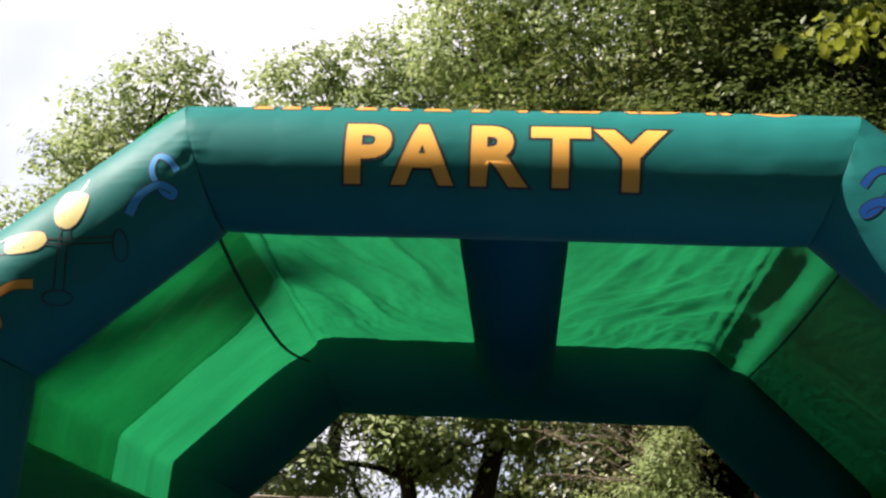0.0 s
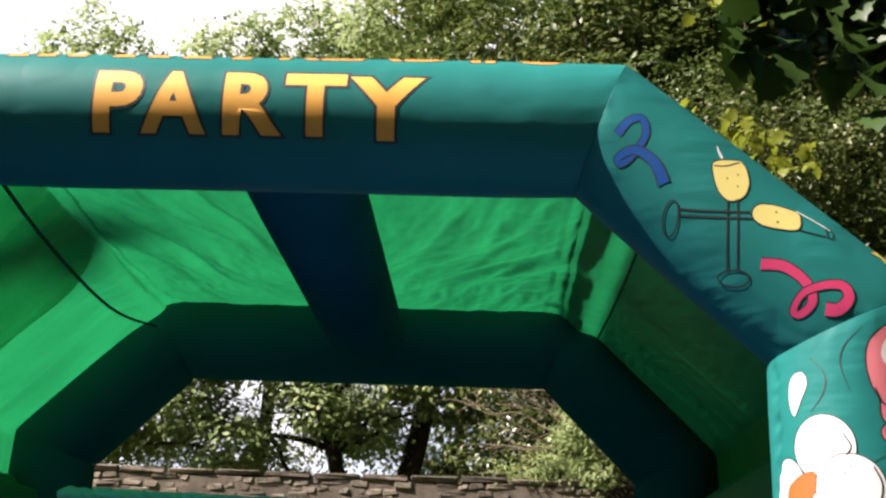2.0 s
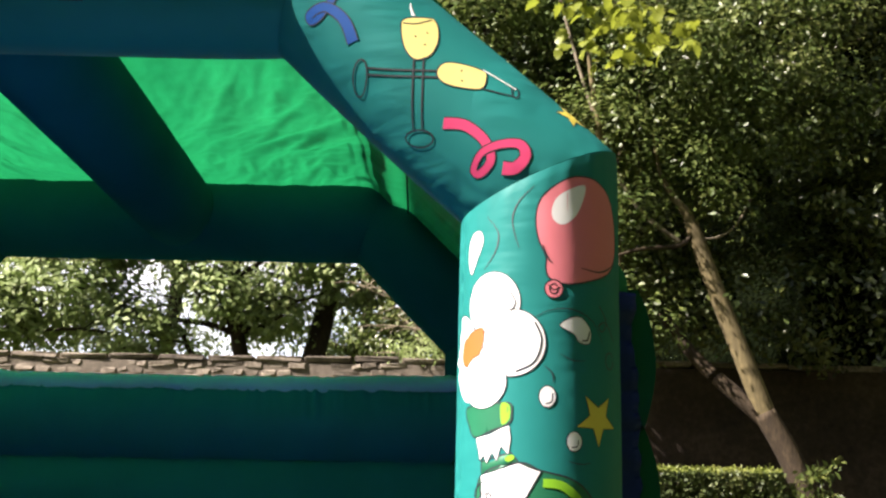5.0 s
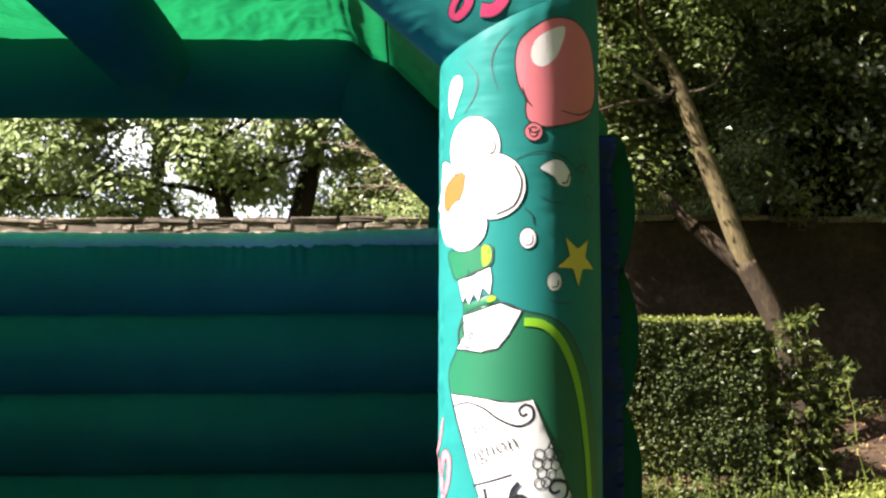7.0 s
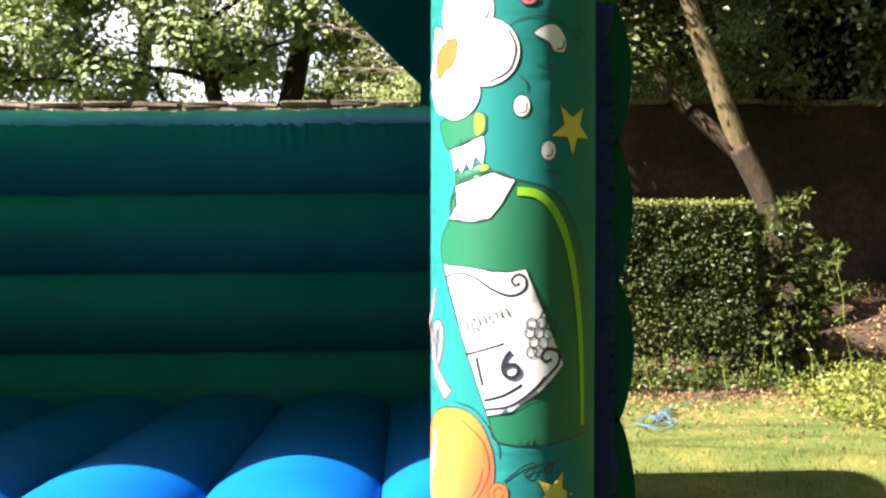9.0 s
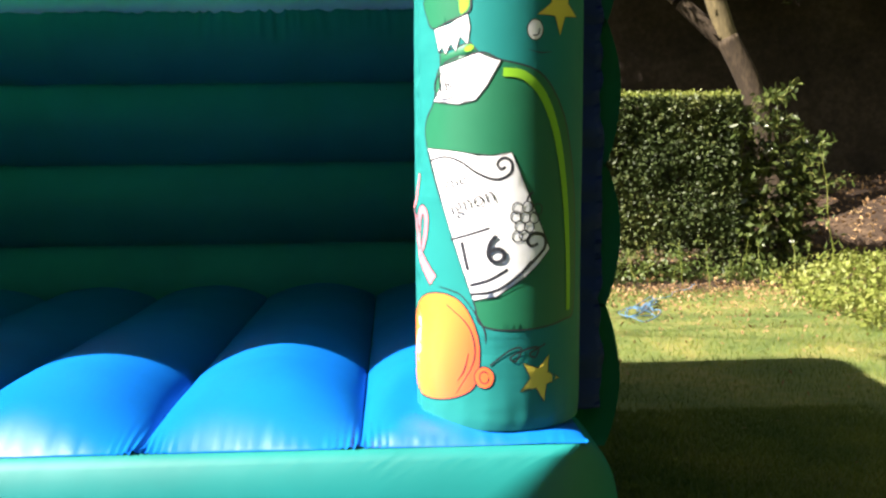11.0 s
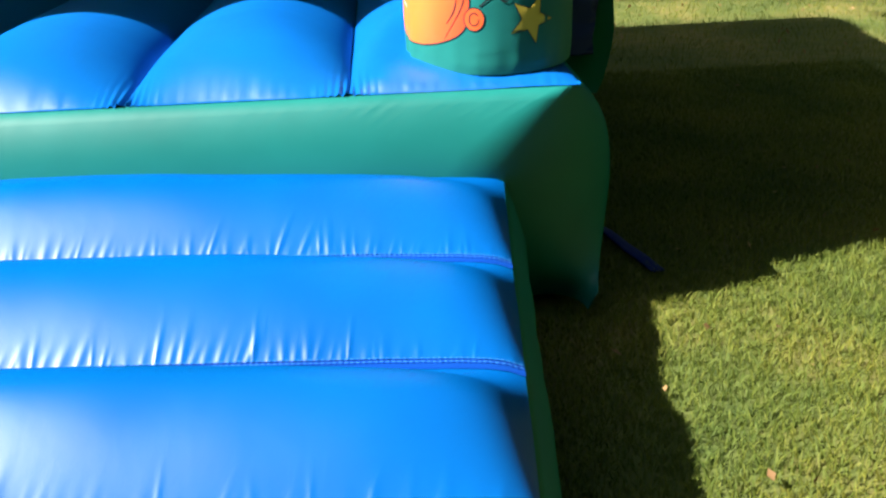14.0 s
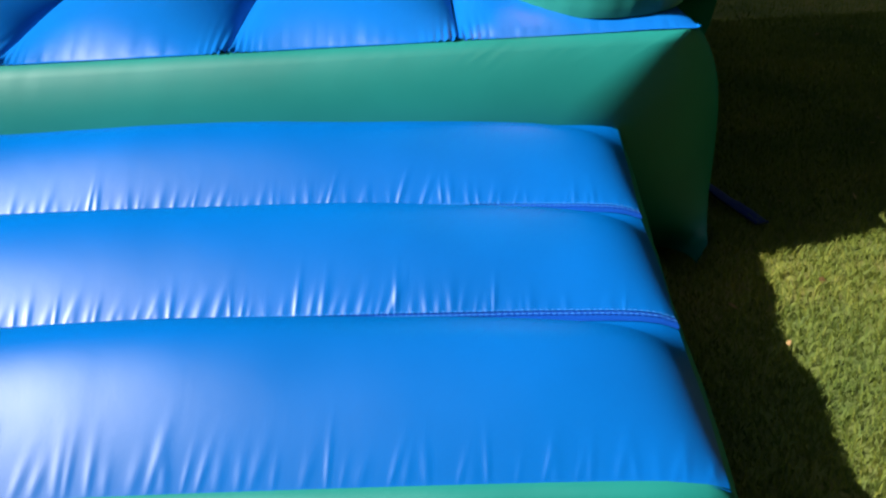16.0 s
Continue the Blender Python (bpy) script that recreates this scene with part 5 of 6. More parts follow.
while z < WALL_H - 0.06:
    x = -15.9 + rng.uniform(0, 0.3)
    while x < 21.5:
        i = rng.choice((0, 1, 1, 2, 2, 3))
        w = (0.13, 0.20, 0.27, 0.36)[i]
        me = rng.choice(stone_kinds[i])
        m = Matrix.Translation((x + w / 2, WALL_Y + 0.06 + rng.uniform(-0.015, 0.015), z + 0.05 + rng.uniform(-0.016, 0.016))) @ pose(0, 0, 0, 0, rng.uniform(-3.5, 3.5), 0)
        if z > 2.72 and -3.0 < x < 2.5:
            s = part("stone", me, None, wall)
            s.matrix_basis = m
        elif x < 2.5:
            rest.append((me, m))
        x += w + 0.012
    z += 0.094
    course += 1
x = -15.9
while x < 21.5:
    me = rng.choice(coping_kinds)
    m = Matrix.Translation((x + 0.31, WALL_Y + 0.26, WALL_H + 0.05 + rng.uniform(-0.008, 0.012))) @ pose(0, 0, 0, rng.uniform(-1.5, 1.5), rng.uniform(-1.2, 1.2), rng.uniform(-2, 2))
    if -3.0 < x < 6.5:
        s = part("coping_stone", me, None, wall)
        s.matrix_basis = m
    else:
        rest.append((me, m))
    x += 0.635
# the wall behind the border gets a plain uneven face, its shade put into the colour
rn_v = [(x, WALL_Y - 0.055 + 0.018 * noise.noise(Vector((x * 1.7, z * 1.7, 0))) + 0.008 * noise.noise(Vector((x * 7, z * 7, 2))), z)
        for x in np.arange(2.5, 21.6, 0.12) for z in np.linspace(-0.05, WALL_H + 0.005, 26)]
part("shaded_render", (rn_v, grid_faces(len(rn_v) // 26, 26)), M_wall_shade, wall, "plain render on the lower wall, coloured dark for its shade")
rv, rf = [], []
for me, m in rest:
    o = len(rv)
    rv += [m @ v.co for v in me.vertices]
    rf += [tuple(i + o for i in p.vertices) for p in me.polygons]
tagged(part("far_stones", mesh_of("far_stones", rv, rf, M_stone, False), None, wall), kind="stuff")

# ---- hedge ----
hedge = new("hedge")
hedge.location = (3.8, 7.95, 0)
tagged(hedge, "clipped box-shaped leafy hedge beside the lawn", "hedge")
hx0, hx1, hy0, hy1, hz = 2.5, 5.02, 7.55, 8.4, 1.84


def hedge_core():
    bm = bmesh.new()
    bmesh.ops.create_cube(bm, size=1)
    bmesh.ops.subdivide_edges(bm, edges=bm.edges[:], cuts=12, use_grid_fill=True)
    for v in bm.verts:
        p = Vector(((hx0 + hx1) / 2 + v.co.x * (hx1 - hx0 - 0.22), (hy0 + hy1) / 2 + v.co.y * (hy1 - hy0 - 0.22), 0.34 + (v.co.z + 0.5) * (hz - 0.46)))
        v.co = p + Vector((noise.noise(p * 5), noise.noise(p * 5 + Vector((9, 0, 0))), noise.noise(p * 5 + Vector((0, 9, 0))))) * 0.07
    return bm


hc = part("hedge_core", hedge_core(), M_bark, hedge, "dark woody inside of the hedge")
hc.matrix_parent_inverse = Matrix.Translation((-3.8, -7.95, 0))
for k in range(13):
    st, _ = limb((hx0 + 0.12 + k * 0.19, 7.8 + 0.12 * math.sin(k * 2.1), -0.02), (hx0 + 0.1 + k * 0.195, 7.82 + 0.1 * math.cos(k * 1.7), 0.6), 0.022, 0.014, 150 + k, 0.1, 5)
    p = part("stem", st, M_bark, hedge)
    p.matrix_parent_inverse = Matrix.Translation((-3.8, -7.95, 0))
rng_h = np.random.default_rng(8)
nh = 42000
fac = rng_h.random(nh)
px = rng_h.uniform(hx0, hx1, nh)
py = np.where(fac < 0.62, hy0 + np.abs(rng_h.normal(0, 0.06, nh)), rng_h.uniform(hy0, hy1, nh))
pz = np.where(fac < 0.62, 0.24 + (hz - 0.24) * rng_h.random(nh) ** 0.85, np.where(fac < 0.85, hz - np.abs(rng_h.normal(0, 0.04, nh)), rng_h.uniform(0.24, hz, nh)))
px = np.where(fac >= 0.85, hx1 - np.abs(rng_h.normal(0, 0.06, nh)), px)
bumps = np.array([noise.noise(Vector((a * 2.5, c * 2.5, 0))) for a, c in zip(px, pz)]) * 0.05
hl = part("hedge_leaves", leaf_mesh("hedge_leaves", np.stack([px, py + bumps, pz + bumps * 0.4], -1), rng_h.uniform(0.028, 0.052, nh), M_leaf_hedge, 9, narrow=0.6), None, hedge)
hl.matrix_parent_inverse = Matrix.Translation((-3.8, -7.95, 0))

# thin growth at the foot of the hedge
nf = 3400
foot = np.stack([rng_h.uniform(hx0, hx1 + 0.35, nf), hy0 - 0.05 + rng_h.normal(0, 0.09, nf), 0.02 + np.abs(rng_h.normal(0, 0.16, nf))], -1)
foot = foot[np.array([noise.noise(Vector((p[0] * 4.5, 0, 6))) * 0.45 + 0.20 > p[2] - 0.10 for p in foot])]
hf = part("foot_leaves", leaf_mesh("foot_leaves", foot, rng_h.uniform(0.028, 0.06, len(foot)), M_leaf_mid, 11, up=0.3, narrow=0.5), None, hedge, "loose green growth at the foot of the hedge")
hf.matrix_parent_inverse = Matrix.Translation((-3.8, -7.95, 0))

# young leaves along the top; the sun's brightness there is in their colour
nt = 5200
ht = part("sunlit_top_leaves", leaf_mesh("sunlit_top_leaves", np.stack([rng_h.uniform(hx0, hx1, nt), rng_h.uniform(hy0 - 0.03, hy1, nt), hz + np.abs(rng_h.normal(0, 0.022, nt))], -1), rng_h.uniform(0.025, 0.045, nt), M_weed, 10, up=0.2, narrow=0.55), None, hedge, "young yellow-green leaves along the clipped top, coloured pale as if sunlit")
ht.matrix_parent_inverse = Matrix.Translation((-3.8, -7.95, 0))

# ---- trees ----
LT = "tall light green broadleaf tree behind the garden wall"
tree("broadleaf_tree", (-8.2, 16.5, 0), (-7.8, 16.5, 11.5), 0.22,
     [(-7.2, 16.3, 12.2, 1.4), (-8.6, 16.3, 11.3, 1.2), (-8.4, 16.3, 10.0, 1.6), (-9.8, 16.3, 8.8, 1.5), (-6.4, 16.6, 9.6, 1.5), (-11.2, 16.5, 7.2, 1.4), (-8.0, 16.5, 7.2, 2.0), (-6.2, 16.4, 6.6, 1.5), (-10.6, 16.2, 5.6, 1.6), (-12.6, 16, 5.2, 1.4), (-8.4, 16, 4.8, 1.7)],
     95, (0.12, 0.20), M_leaf_light, 61, LT, 14, 0.17, per=18)
tree("broadleaf_tree", (-3.6, 17.0, 0), (-3.2, 17.0, 12.0), 0.20,
     [(-4.8, 17, 13.0, 1.1), (-3.4, 17, 13.3, 1.0), (-2.2, 17, 13.6, 1.2), (-1.0, 17, 13.0, 1.1), (-4.4, 17, 11.6, 1.2), (-2.8, 17, 11.8, 1.3), (-4.0, 17, 10.2, 1.5), (-2.2, 17, 10.4, 1.6), (-5.2, 17, 9.0, 1.4), (-3.0, 17, 8.2, 1.7), (-1.2, 17, 8.6, 1.3)],
     95, (0.12, 0.20), M_leaf_light, 62, LT, 12, 0.17, per=18)
tree("broadleaf_tree", (-0.72, 14.6, 0), (0.4, 15.2, 14.0), 0.24,
     [(-0.4, 15.5, 15.0, 1.8), (1.0, 15.6, 16.8, 2.0), (2.6, 15.5, 15.2, 2.0), (-1.0, 15.4, 13.0, 1.3), (0.8, 15.3, 12.8, 1.9), (2.6, 15.5, 11.8, 1.9), (0.2, 15.3, 10.8, 1.4), (2.2, 15.4, 9.2, 1.6), (-0.6, 15.2, 8.8, 1.1), (0.8, 15.0, 7.4, 1.1), (1.6, 15.6, 18.8, 1.8), (-0.4, 15.5, 17.2, 1.3), (-1.4, 15.5, 15.6, 1.2), (-1.6, 15.5, 17.8, 1.0), (-0.8, 15.5, 19.4, 1.3)],
     105, (0.11, 0.19), M_leaf_light, 63, "tall light green broadleaf tree with dark trunk behind the wall", 15, 0.19, per=20)
tree("broadleaf_tree", (-1.25, 13.9, 0), (-1.9, 14.4, 8.0), 0.19,
     [(-4.4, 14.4, 5.0, 1.1), (-3.4, 14.2, 6.2, 1.0), (-5.6, 14.2, 4.4, 0.9), (-2.2, 14.0, 5.4, 0.7), (-1.7, 13.8, 4.7, 0.5), (-0.9, 14.0, 6.2, 0.7), (0.3, 14.2, 6.3, 0.6), (-5.0, 14.4, 6.6, 1.0), (-2.6, 14.2, 7.4, 0.9), (-3.2, 14.4, 4.2, 0.7), (-1.0, 14.6, 4.6, 0.6), (0.4, 14.4, 5.2, 0.7), (-6.8, 14.3, 5.4, 1.1), (-0.4, 14.0, 5.4, 0.5)],
     330, (0.10, 0.17), M_leaf_light, 64, "broadleaf tree with pale green leaves and dark trunk", 12, 0.17, per=22)
tree("broadleaf_tree", (-0.35, 15.8, 0), (0.6, 16.4, 8.0), 0.16,
     [(0.6, 16.4, 4.6, 0.8), (1.6, 16.2, 5.4, 0.8), (-0.4, 16.5, 4.2, 0.5), (1.2, 16.5, 6.8, 0.9), (-3.0, 16.8, 4.0, 0.9), (-4.6, 16.6, 3.9, 0.9), (2.2, 16.4, 4.4, 0.9), (-1.6, 16.8, 5.2, 0.9), (0.2, 16.6, 3.9, 0.7), (2.6, 16.2, 6.2, 0.9)],
     300, (0.08, 0.14), M_leaf_light, 67, "small broadleaf tree with dark trunk behind the wall", 8, 0.24)
# these two evergreen crowns hold masses added out of view to shade the wall
tree("evergreen_tree", (3.6, 11.9, 0), (3.8, 11.4, 13.0), 0.28,
     [(2.2, 11.2, 9.8, 1.5), (3.4, 10.6, 11.4, 1.7), (3.2, 10.4, 8.6, 1.5), (4.6, 10.6, 9.8, 1.7), (2.4, 11.0, 12.6, 1.6), (4.4, 10.8, 13.2, 1.9), (5.4, 10.4, 7.8, 1.4), (4.2, 10.2, 6.7, 1.1), (3.0, 10.6, 6.8, 0.9), (5.8, 10.8, 11.6, 1.7), (3.4, 11.4, 15.0, 2.0), (5.8, 11.2, 14.8, 2.0), (4.4, 11.6, 17.0, 2.0), (0.83, 10.7, 8.58, 1.31), (2.4, 10.7, 8.09, 1.45), (3.73, 10.7, 7.42, 1.23), (1.96, 10.7, 10.17, 1.12), (0.18, 10.7, 10.18, 1.07), (3.65, 10.7, 9.72, 1.01), (5.14, 10.7, 8.26, 1.22), (1.5, 10.7, 6.93, 0.88), (2.84, 10.7, 6.53, 0.78), (2.2, 9.4, 7.5, 1.0), (1.4, 9.5, 6.5, 0.8), (2.5, 9.5, 5.9, 0.6)],
     125, (0.09, 0.17), M_leaf_mid, 65, "tall dense green tree overhanging the garden wall", 16, 0.25, up=0.7, per=150, flat=0.34)
tree("evergreen_tree", (8.6, 11.9, 0), (8.4, 11.2, 13.0), 0.30,
     [(6.6, 10.2, 7.4, 1.4), (7.8, 10.0, 8.8, 1.7), (6.8, 10.6, 9.6, 1.6), (9.4, 10.0, 7.6, 1.7), (8.2, 9.8, 6.2, 1.3), (6.9, 10.1, 5.6, 0.9), (10.8, 10.0, 6.6, 1.6), (9.8, 9.6, 5.0, 1.3), (12.4, 9.8, 5.6, 1.7), (11.4, 9.2, 3.9, 1.2), (8.6, 10.6, 11.2, 2.0), (10.8, 10.4, 9.8, 2.0), (12.6, 10.6, 8.8, 2.0), (10.6, 10.8, 12.4, 2.1), (13.2, 10.8, 12.0, 2.1), (8.0, 11.0, 13.8, 2.0), (10.6, 11.4, 15.4, 2.2), (13.8, 9.4, 3.6, 1.4), (6.2, 10.3, 4.3, 0.8), (7.4, 10.2, 4.4, 0.8), (5.4, 10.5, 5.0, 0.8), (8.4, 10.0, 3.9, 0.7), (6.0, 10.4, 6.2, 0.9), (7.6, 9.9, 5.2, 0.8), (4.4, 10.3, 4.4, 0.6), (3.7, 10.3, 5.0, 0.6), (5.2, 10.2, 3.9, 0.5), (7.6, 10.4, 3.7, 0.5), (8.6, 10.2, 3.6, 0.5), (6.6, 10.5, 3.7, 0.5), (9.6, 10.0, 3.6, 0.6), (5.8, 10.6, 3.7, 0.4), (10.6, 10.2, 3.8, 0.7), (2.7, 10.1, 4.6, 0.5), (3.2, 9.9, 4.1, 0.4), (2.9, 9.8, 5.4, 0.5), (4.3, 10.1, 5.2, 0.6), (5.0, 10.0, 4.6, 0.4), (3.6, 10.2, 5.8, 0.6), (2.4, 10.2, 6.4, 0.5), (3.0, 10.2, 4.3, 0.35), (2.2, 9.8, 5.6, 0.5), (2.5, 10.0, 5.0, 0.45), (3.6, 10.1, 4.8, 0.5), (1.9, 9.8, 6.2, 0.5), (3.9, 10.0, 4.4, 0.4), (3.3, 9.9, 5.2, 0.5), (4.4, 10.2, 4.9, 0.5)],
     190, (0.08, 0.13), M_leaf_dark, 66, "tall dark glossy-leaved evergreen overhanging the garden wall", 18, 0.25, per=110, flat=0.42)


tree("evergreen_tree", (1.9, 13.9, 0), (1.8, 13.8, 5.6), 0.12,
     [(0.9, 13.6, 4.0, 0.5), (1.5, 13.6, 4.6, 0.65), (2.2, 13.4, 4.2, 0.8), (1.2, 13.8, 3.5, 0.5), (2.0, 13.6, 5.2, 0.7), (1.7, 13.5, 3.8, 0.6), (2.6, 13.6, 5.6, 0.7)],
     330, (0.08, 0.13), M_leaf_dark, 76, "dark evergreen behind the garden wall", 7, 0.2, per=60, flat=0.6)


def wood_shade_sheet():
    """A near-black sheet whose colour stands for the deep shade of the wood behind the wall."""
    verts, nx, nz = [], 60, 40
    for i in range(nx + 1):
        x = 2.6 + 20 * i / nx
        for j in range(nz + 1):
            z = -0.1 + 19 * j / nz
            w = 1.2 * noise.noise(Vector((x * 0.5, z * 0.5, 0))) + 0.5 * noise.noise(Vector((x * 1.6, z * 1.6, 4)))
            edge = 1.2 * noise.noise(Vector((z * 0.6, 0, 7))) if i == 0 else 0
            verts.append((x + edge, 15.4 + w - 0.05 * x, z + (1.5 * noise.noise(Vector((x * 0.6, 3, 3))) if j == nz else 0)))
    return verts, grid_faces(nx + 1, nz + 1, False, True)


tagged(part("far_wood_shade", wood_shade_sheet(), M_shade, None), "near-black sheet that stands for the wood's shade behind the garden wall", "wood", kind="stuff")

# leaning bare trunk with a fork, in front of the wall
lean = new("leaning_tree")
lean.location = (6.1, 9.0, 0)
tagged(lean, "leaning tree with a bare forked trunk, its upper limbs coloured as sunlit", "tree")
inv = Matrix.Translation((-6.1, -9.0, 0))
# sunlit limbs get the pale bark colour, the shaded trunk the dark one
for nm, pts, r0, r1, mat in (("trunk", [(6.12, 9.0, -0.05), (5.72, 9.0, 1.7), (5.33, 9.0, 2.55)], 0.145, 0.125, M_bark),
                        ("limb", [(5.36, 9.0, 2.48), (5.14, 8.98, 3.1), (4.93, 8.98, 3.69), (4.72, 8.95, 4.3), (4.62, 8.93, 4.60), (4.585, 8.92, 4.70)], 0.118, 0.075, M_bare_lit),
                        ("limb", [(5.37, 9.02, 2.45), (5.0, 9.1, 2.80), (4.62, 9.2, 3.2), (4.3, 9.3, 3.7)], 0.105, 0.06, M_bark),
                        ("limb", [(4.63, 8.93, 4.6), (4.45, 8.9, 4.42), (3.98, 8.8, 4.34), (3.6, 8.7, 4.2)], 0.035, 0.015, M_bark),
                        ("limb", [(4.60, 8.93, 4.62), (4.54, 8.91, 4.80), (4.40, 8.9, 4.98), (4.24, 8.9, 5.3), (4.18, 8.9, 5.8)], 0.072, 0.012, M_bare_lit),
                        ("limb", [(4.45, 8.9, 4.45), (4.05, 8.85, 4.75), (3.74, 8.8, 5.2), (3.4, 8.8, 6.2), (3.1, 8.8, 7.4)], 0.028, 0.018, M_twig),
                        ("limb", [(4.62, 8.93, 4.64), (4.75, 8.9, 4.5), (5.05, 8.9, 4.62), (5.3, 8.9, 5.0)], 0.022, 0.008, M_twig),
                        ("limb", [(3.9, 9.2, 2.2), (3.75, 9.0, 4.2), (3.5, 8.7, 5.8), (3.4, 8.7, 6.7)], 0.075, 0.02, M_bare_lit),
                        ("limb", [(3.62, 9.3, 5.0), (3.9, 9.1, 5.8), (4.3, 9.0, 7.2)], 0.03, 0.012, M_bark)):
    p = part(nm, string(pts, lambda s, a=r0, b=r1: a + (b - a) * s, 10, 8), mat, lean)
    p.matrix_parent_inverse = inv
lv, ls, _, lw = masses([(4.15, 9.2, 3.5, 0.42), (4.0, 9.0, 5.6, 0.55), (4.6, 8.9, 5.4, 0.5), (4.4, 9.0, 6.6, 0.9), (5.3, 9.1, 5.9, 0.6), (5.6, 9.2, 7.2, 1.0), (3.7, 9, 7.6, 0.9), (6.3, 9.2, 6.2, 0.6), (3.7, 8.9, 4.9, 0.45), (3.5, 8.9, 5.9, 0.5), (4.9, 8.8, 5.0, 0.32), (3.75, 9.1, 3.9, 0.3), (3.5, 9.2, 4.4, 0.4)], 330, (0.05, 0.10), 71, 0.16)
p = part("crown", leaf_mesh("crown", lv, ls, M_leaf_mid, 72, facing=lw), None, lean)
p.matrix_parent_inverse = inv

# ---- unseen trees and hedge round the camera, added to block light ----
# unseen tree added to shade the lawn and cut its bounced light
tree("broadleaf_tree", (-10.2, -7.2, 0), (-9.6, -7.0, 7.5), 0.26,
     [(-8.2, -6.4, 6.2, 1.6), (-10.2, -7.0, 6.8, 1.8), (-6.4, -6.9, 5.6, 1.3), (-9.0, -8.4, 6.0, 1.7), (-7.2, -8.6, 5.2, 1.5), (-5.6, -8.2, 5.4, 1.2),
      (-10.8, -5.4, 7.6, 1.3), (-11.6, -8.6, 6.6, 1.6), (-4.4, -7.6, 4.8, 0.9), (-10.4, -10.2, 6.0, 1.7), (-7.6, -10.4, 5.6, 1.5)],
     130, (0.12, 0.2), M_leaf_light, 68, "unseen broadleaf tree added to shade the lawn", 14, 0.2, per=24)


# another unseen tree, added so that less light bounces up to the arch
tree("broadleaf_tree", (-3.4, -8.6, 0), (-3.2, -7.6, 6.2), 0.2,
     [(-3.6, -5.1, 6.0, 1.1), (-4.8, -5.4, 5.6, 1.2), (-2.3, -5.6, 5.4, 1.2), (-1.0, -6.0, 5.0, 1.2), (-3.9, -7.0, 6.2, 1.4), (-2.2, -7.4, 5.8, 1.4), (-0.6, -7.8, 5.2, 1.3), (-5.2, -6.8, 5.4, 1.0)],
     130, (0.12, 0.2), M_leaf_light, 69, "second unseen broadleaf tree added to shade the lawn", 9, 0.2, per=24)


# unseen tree added to shade the ground behind the castle and the right lawn
tree("broadleaf_tree", (-7.6, 3.4, 0), (-6.9, 3.3, 6.4), 0.12,
     [(-5.6, 3.5, 5.5, 0.8), (-5.3, 3.7, 6.8, 0.8), (-6.8, 3.2, 6.8, 1.0), (-6.8, 4.2, 6.4, 1.3), (-7.6, 3.8, 5.2, 1.1), (-5.6, 4.6, 5.6, 0.8), (-7.4, 3.6, 7.8, 1.0), (-5.9, 3.9, 4.5, 0.7), (-2.2, 0.75, 8.0, 0.55), (-1.75, 1.35, 8.2, 0.7), (-1.2, 1.9, 8.4, 0.8)],
     150, (0.12, 0.2), M_leaf_light, 73, "unseen broadleaf tree added beside the castle to shade the ground", 13, 0.2, per=24)


# tree inferred from the hanging branch; its unseen crown is set to cut skylight
tree("broadleaf_tree", (4.9, -5.4, 0), (4.4, -5.0, 6.6), 0.22,
     [(2.0, -3.6, 4.6, 0.8), (3.2, -3.4, 4.4, 0.9), (1.6, -4.8, 5.4, 1.0), (2.8, -4.6, 6.0, 1.1), (4.2, -3.8, 5.2, 1.1), (1.0, -5.8, 5.4, 0.9), (2.2, -6.0, 6.4, 1.1), (4.0, -5.4, 6.6, 1.3), (5.4, -4.6, 5.8, 1.2), (3.4, -6.6, 6.0, 1.2), (5.6, -6.4, 5.6, 1.2), (5.0, -2.9, 4.6, 0.8), (4.6, -5.0, 7.8, 1.0)],
     150, (0.12, 0.2), M_leaf_light, 74, "broadleaf tree that overhangs the lawn before the castle", 13, 0.2, per=24)


# unseen tree added to keep sky fill off the castle's right side
tree("broadleaf_tree", (10.4, 0.2, 0), (10.2, 0.4, 8.2), 0.26,
     [(8.6, 0.4, 3.4, 1.3), (9.0, -1.6, 4.0, 1.4), (9.2, 2.0, 4.2, 1.4), (8.8, 0.2, 5.6, 1.5), (9.8, -2.2, 6.0, 1.5), (9.6, 2.2, 6.4, 1.5), (10.4, 0.2, 7.6, 1.7), (10.8, -1.2, 4.6, 1.6), (9.4, -3.4, 4.4, 1.3), (8.9, 0.6, 2.2, 1.0), (9.2, -1.6, 2.2, 1.1), (9.6, -3.4, 2.4, 1.1)],
     130, (0.12, 0.2), M_leaf_mid, 75, "unseen broad leafy tree added to block skylight from the right", 12, 0.2, per=24)


# unseen tree whose top leaf balls are set to shadow the roof cloth
tree("roof_shadow_tree", (-15.4, -5.2, 0), (-15.2, -5.0, 15.0), 0.3,
     [(-14.50, -3.98, 16.80, 0.14), (-14.41, -3.84, 16.82, 0.14), (-14.35, -3.92, 16.84, 0.14), (-14.43, -3.74, 16.80, 0.12), (-15.6, -5.3, 15.4, 0.8), (-16.2, -5.6, 14.0, 1.2), (-15.0, -5.8, 12.8, 1.2), (-16.0, -5.2, 11.2, 1.3), (-14.6, -5.6, 10.2, 1.1)],
     190, (0.12, 0.2), M_leaf_light, 70, "unseen tall slender tree placed to cast a shadow on the roof", 10, 0.10, per=24)


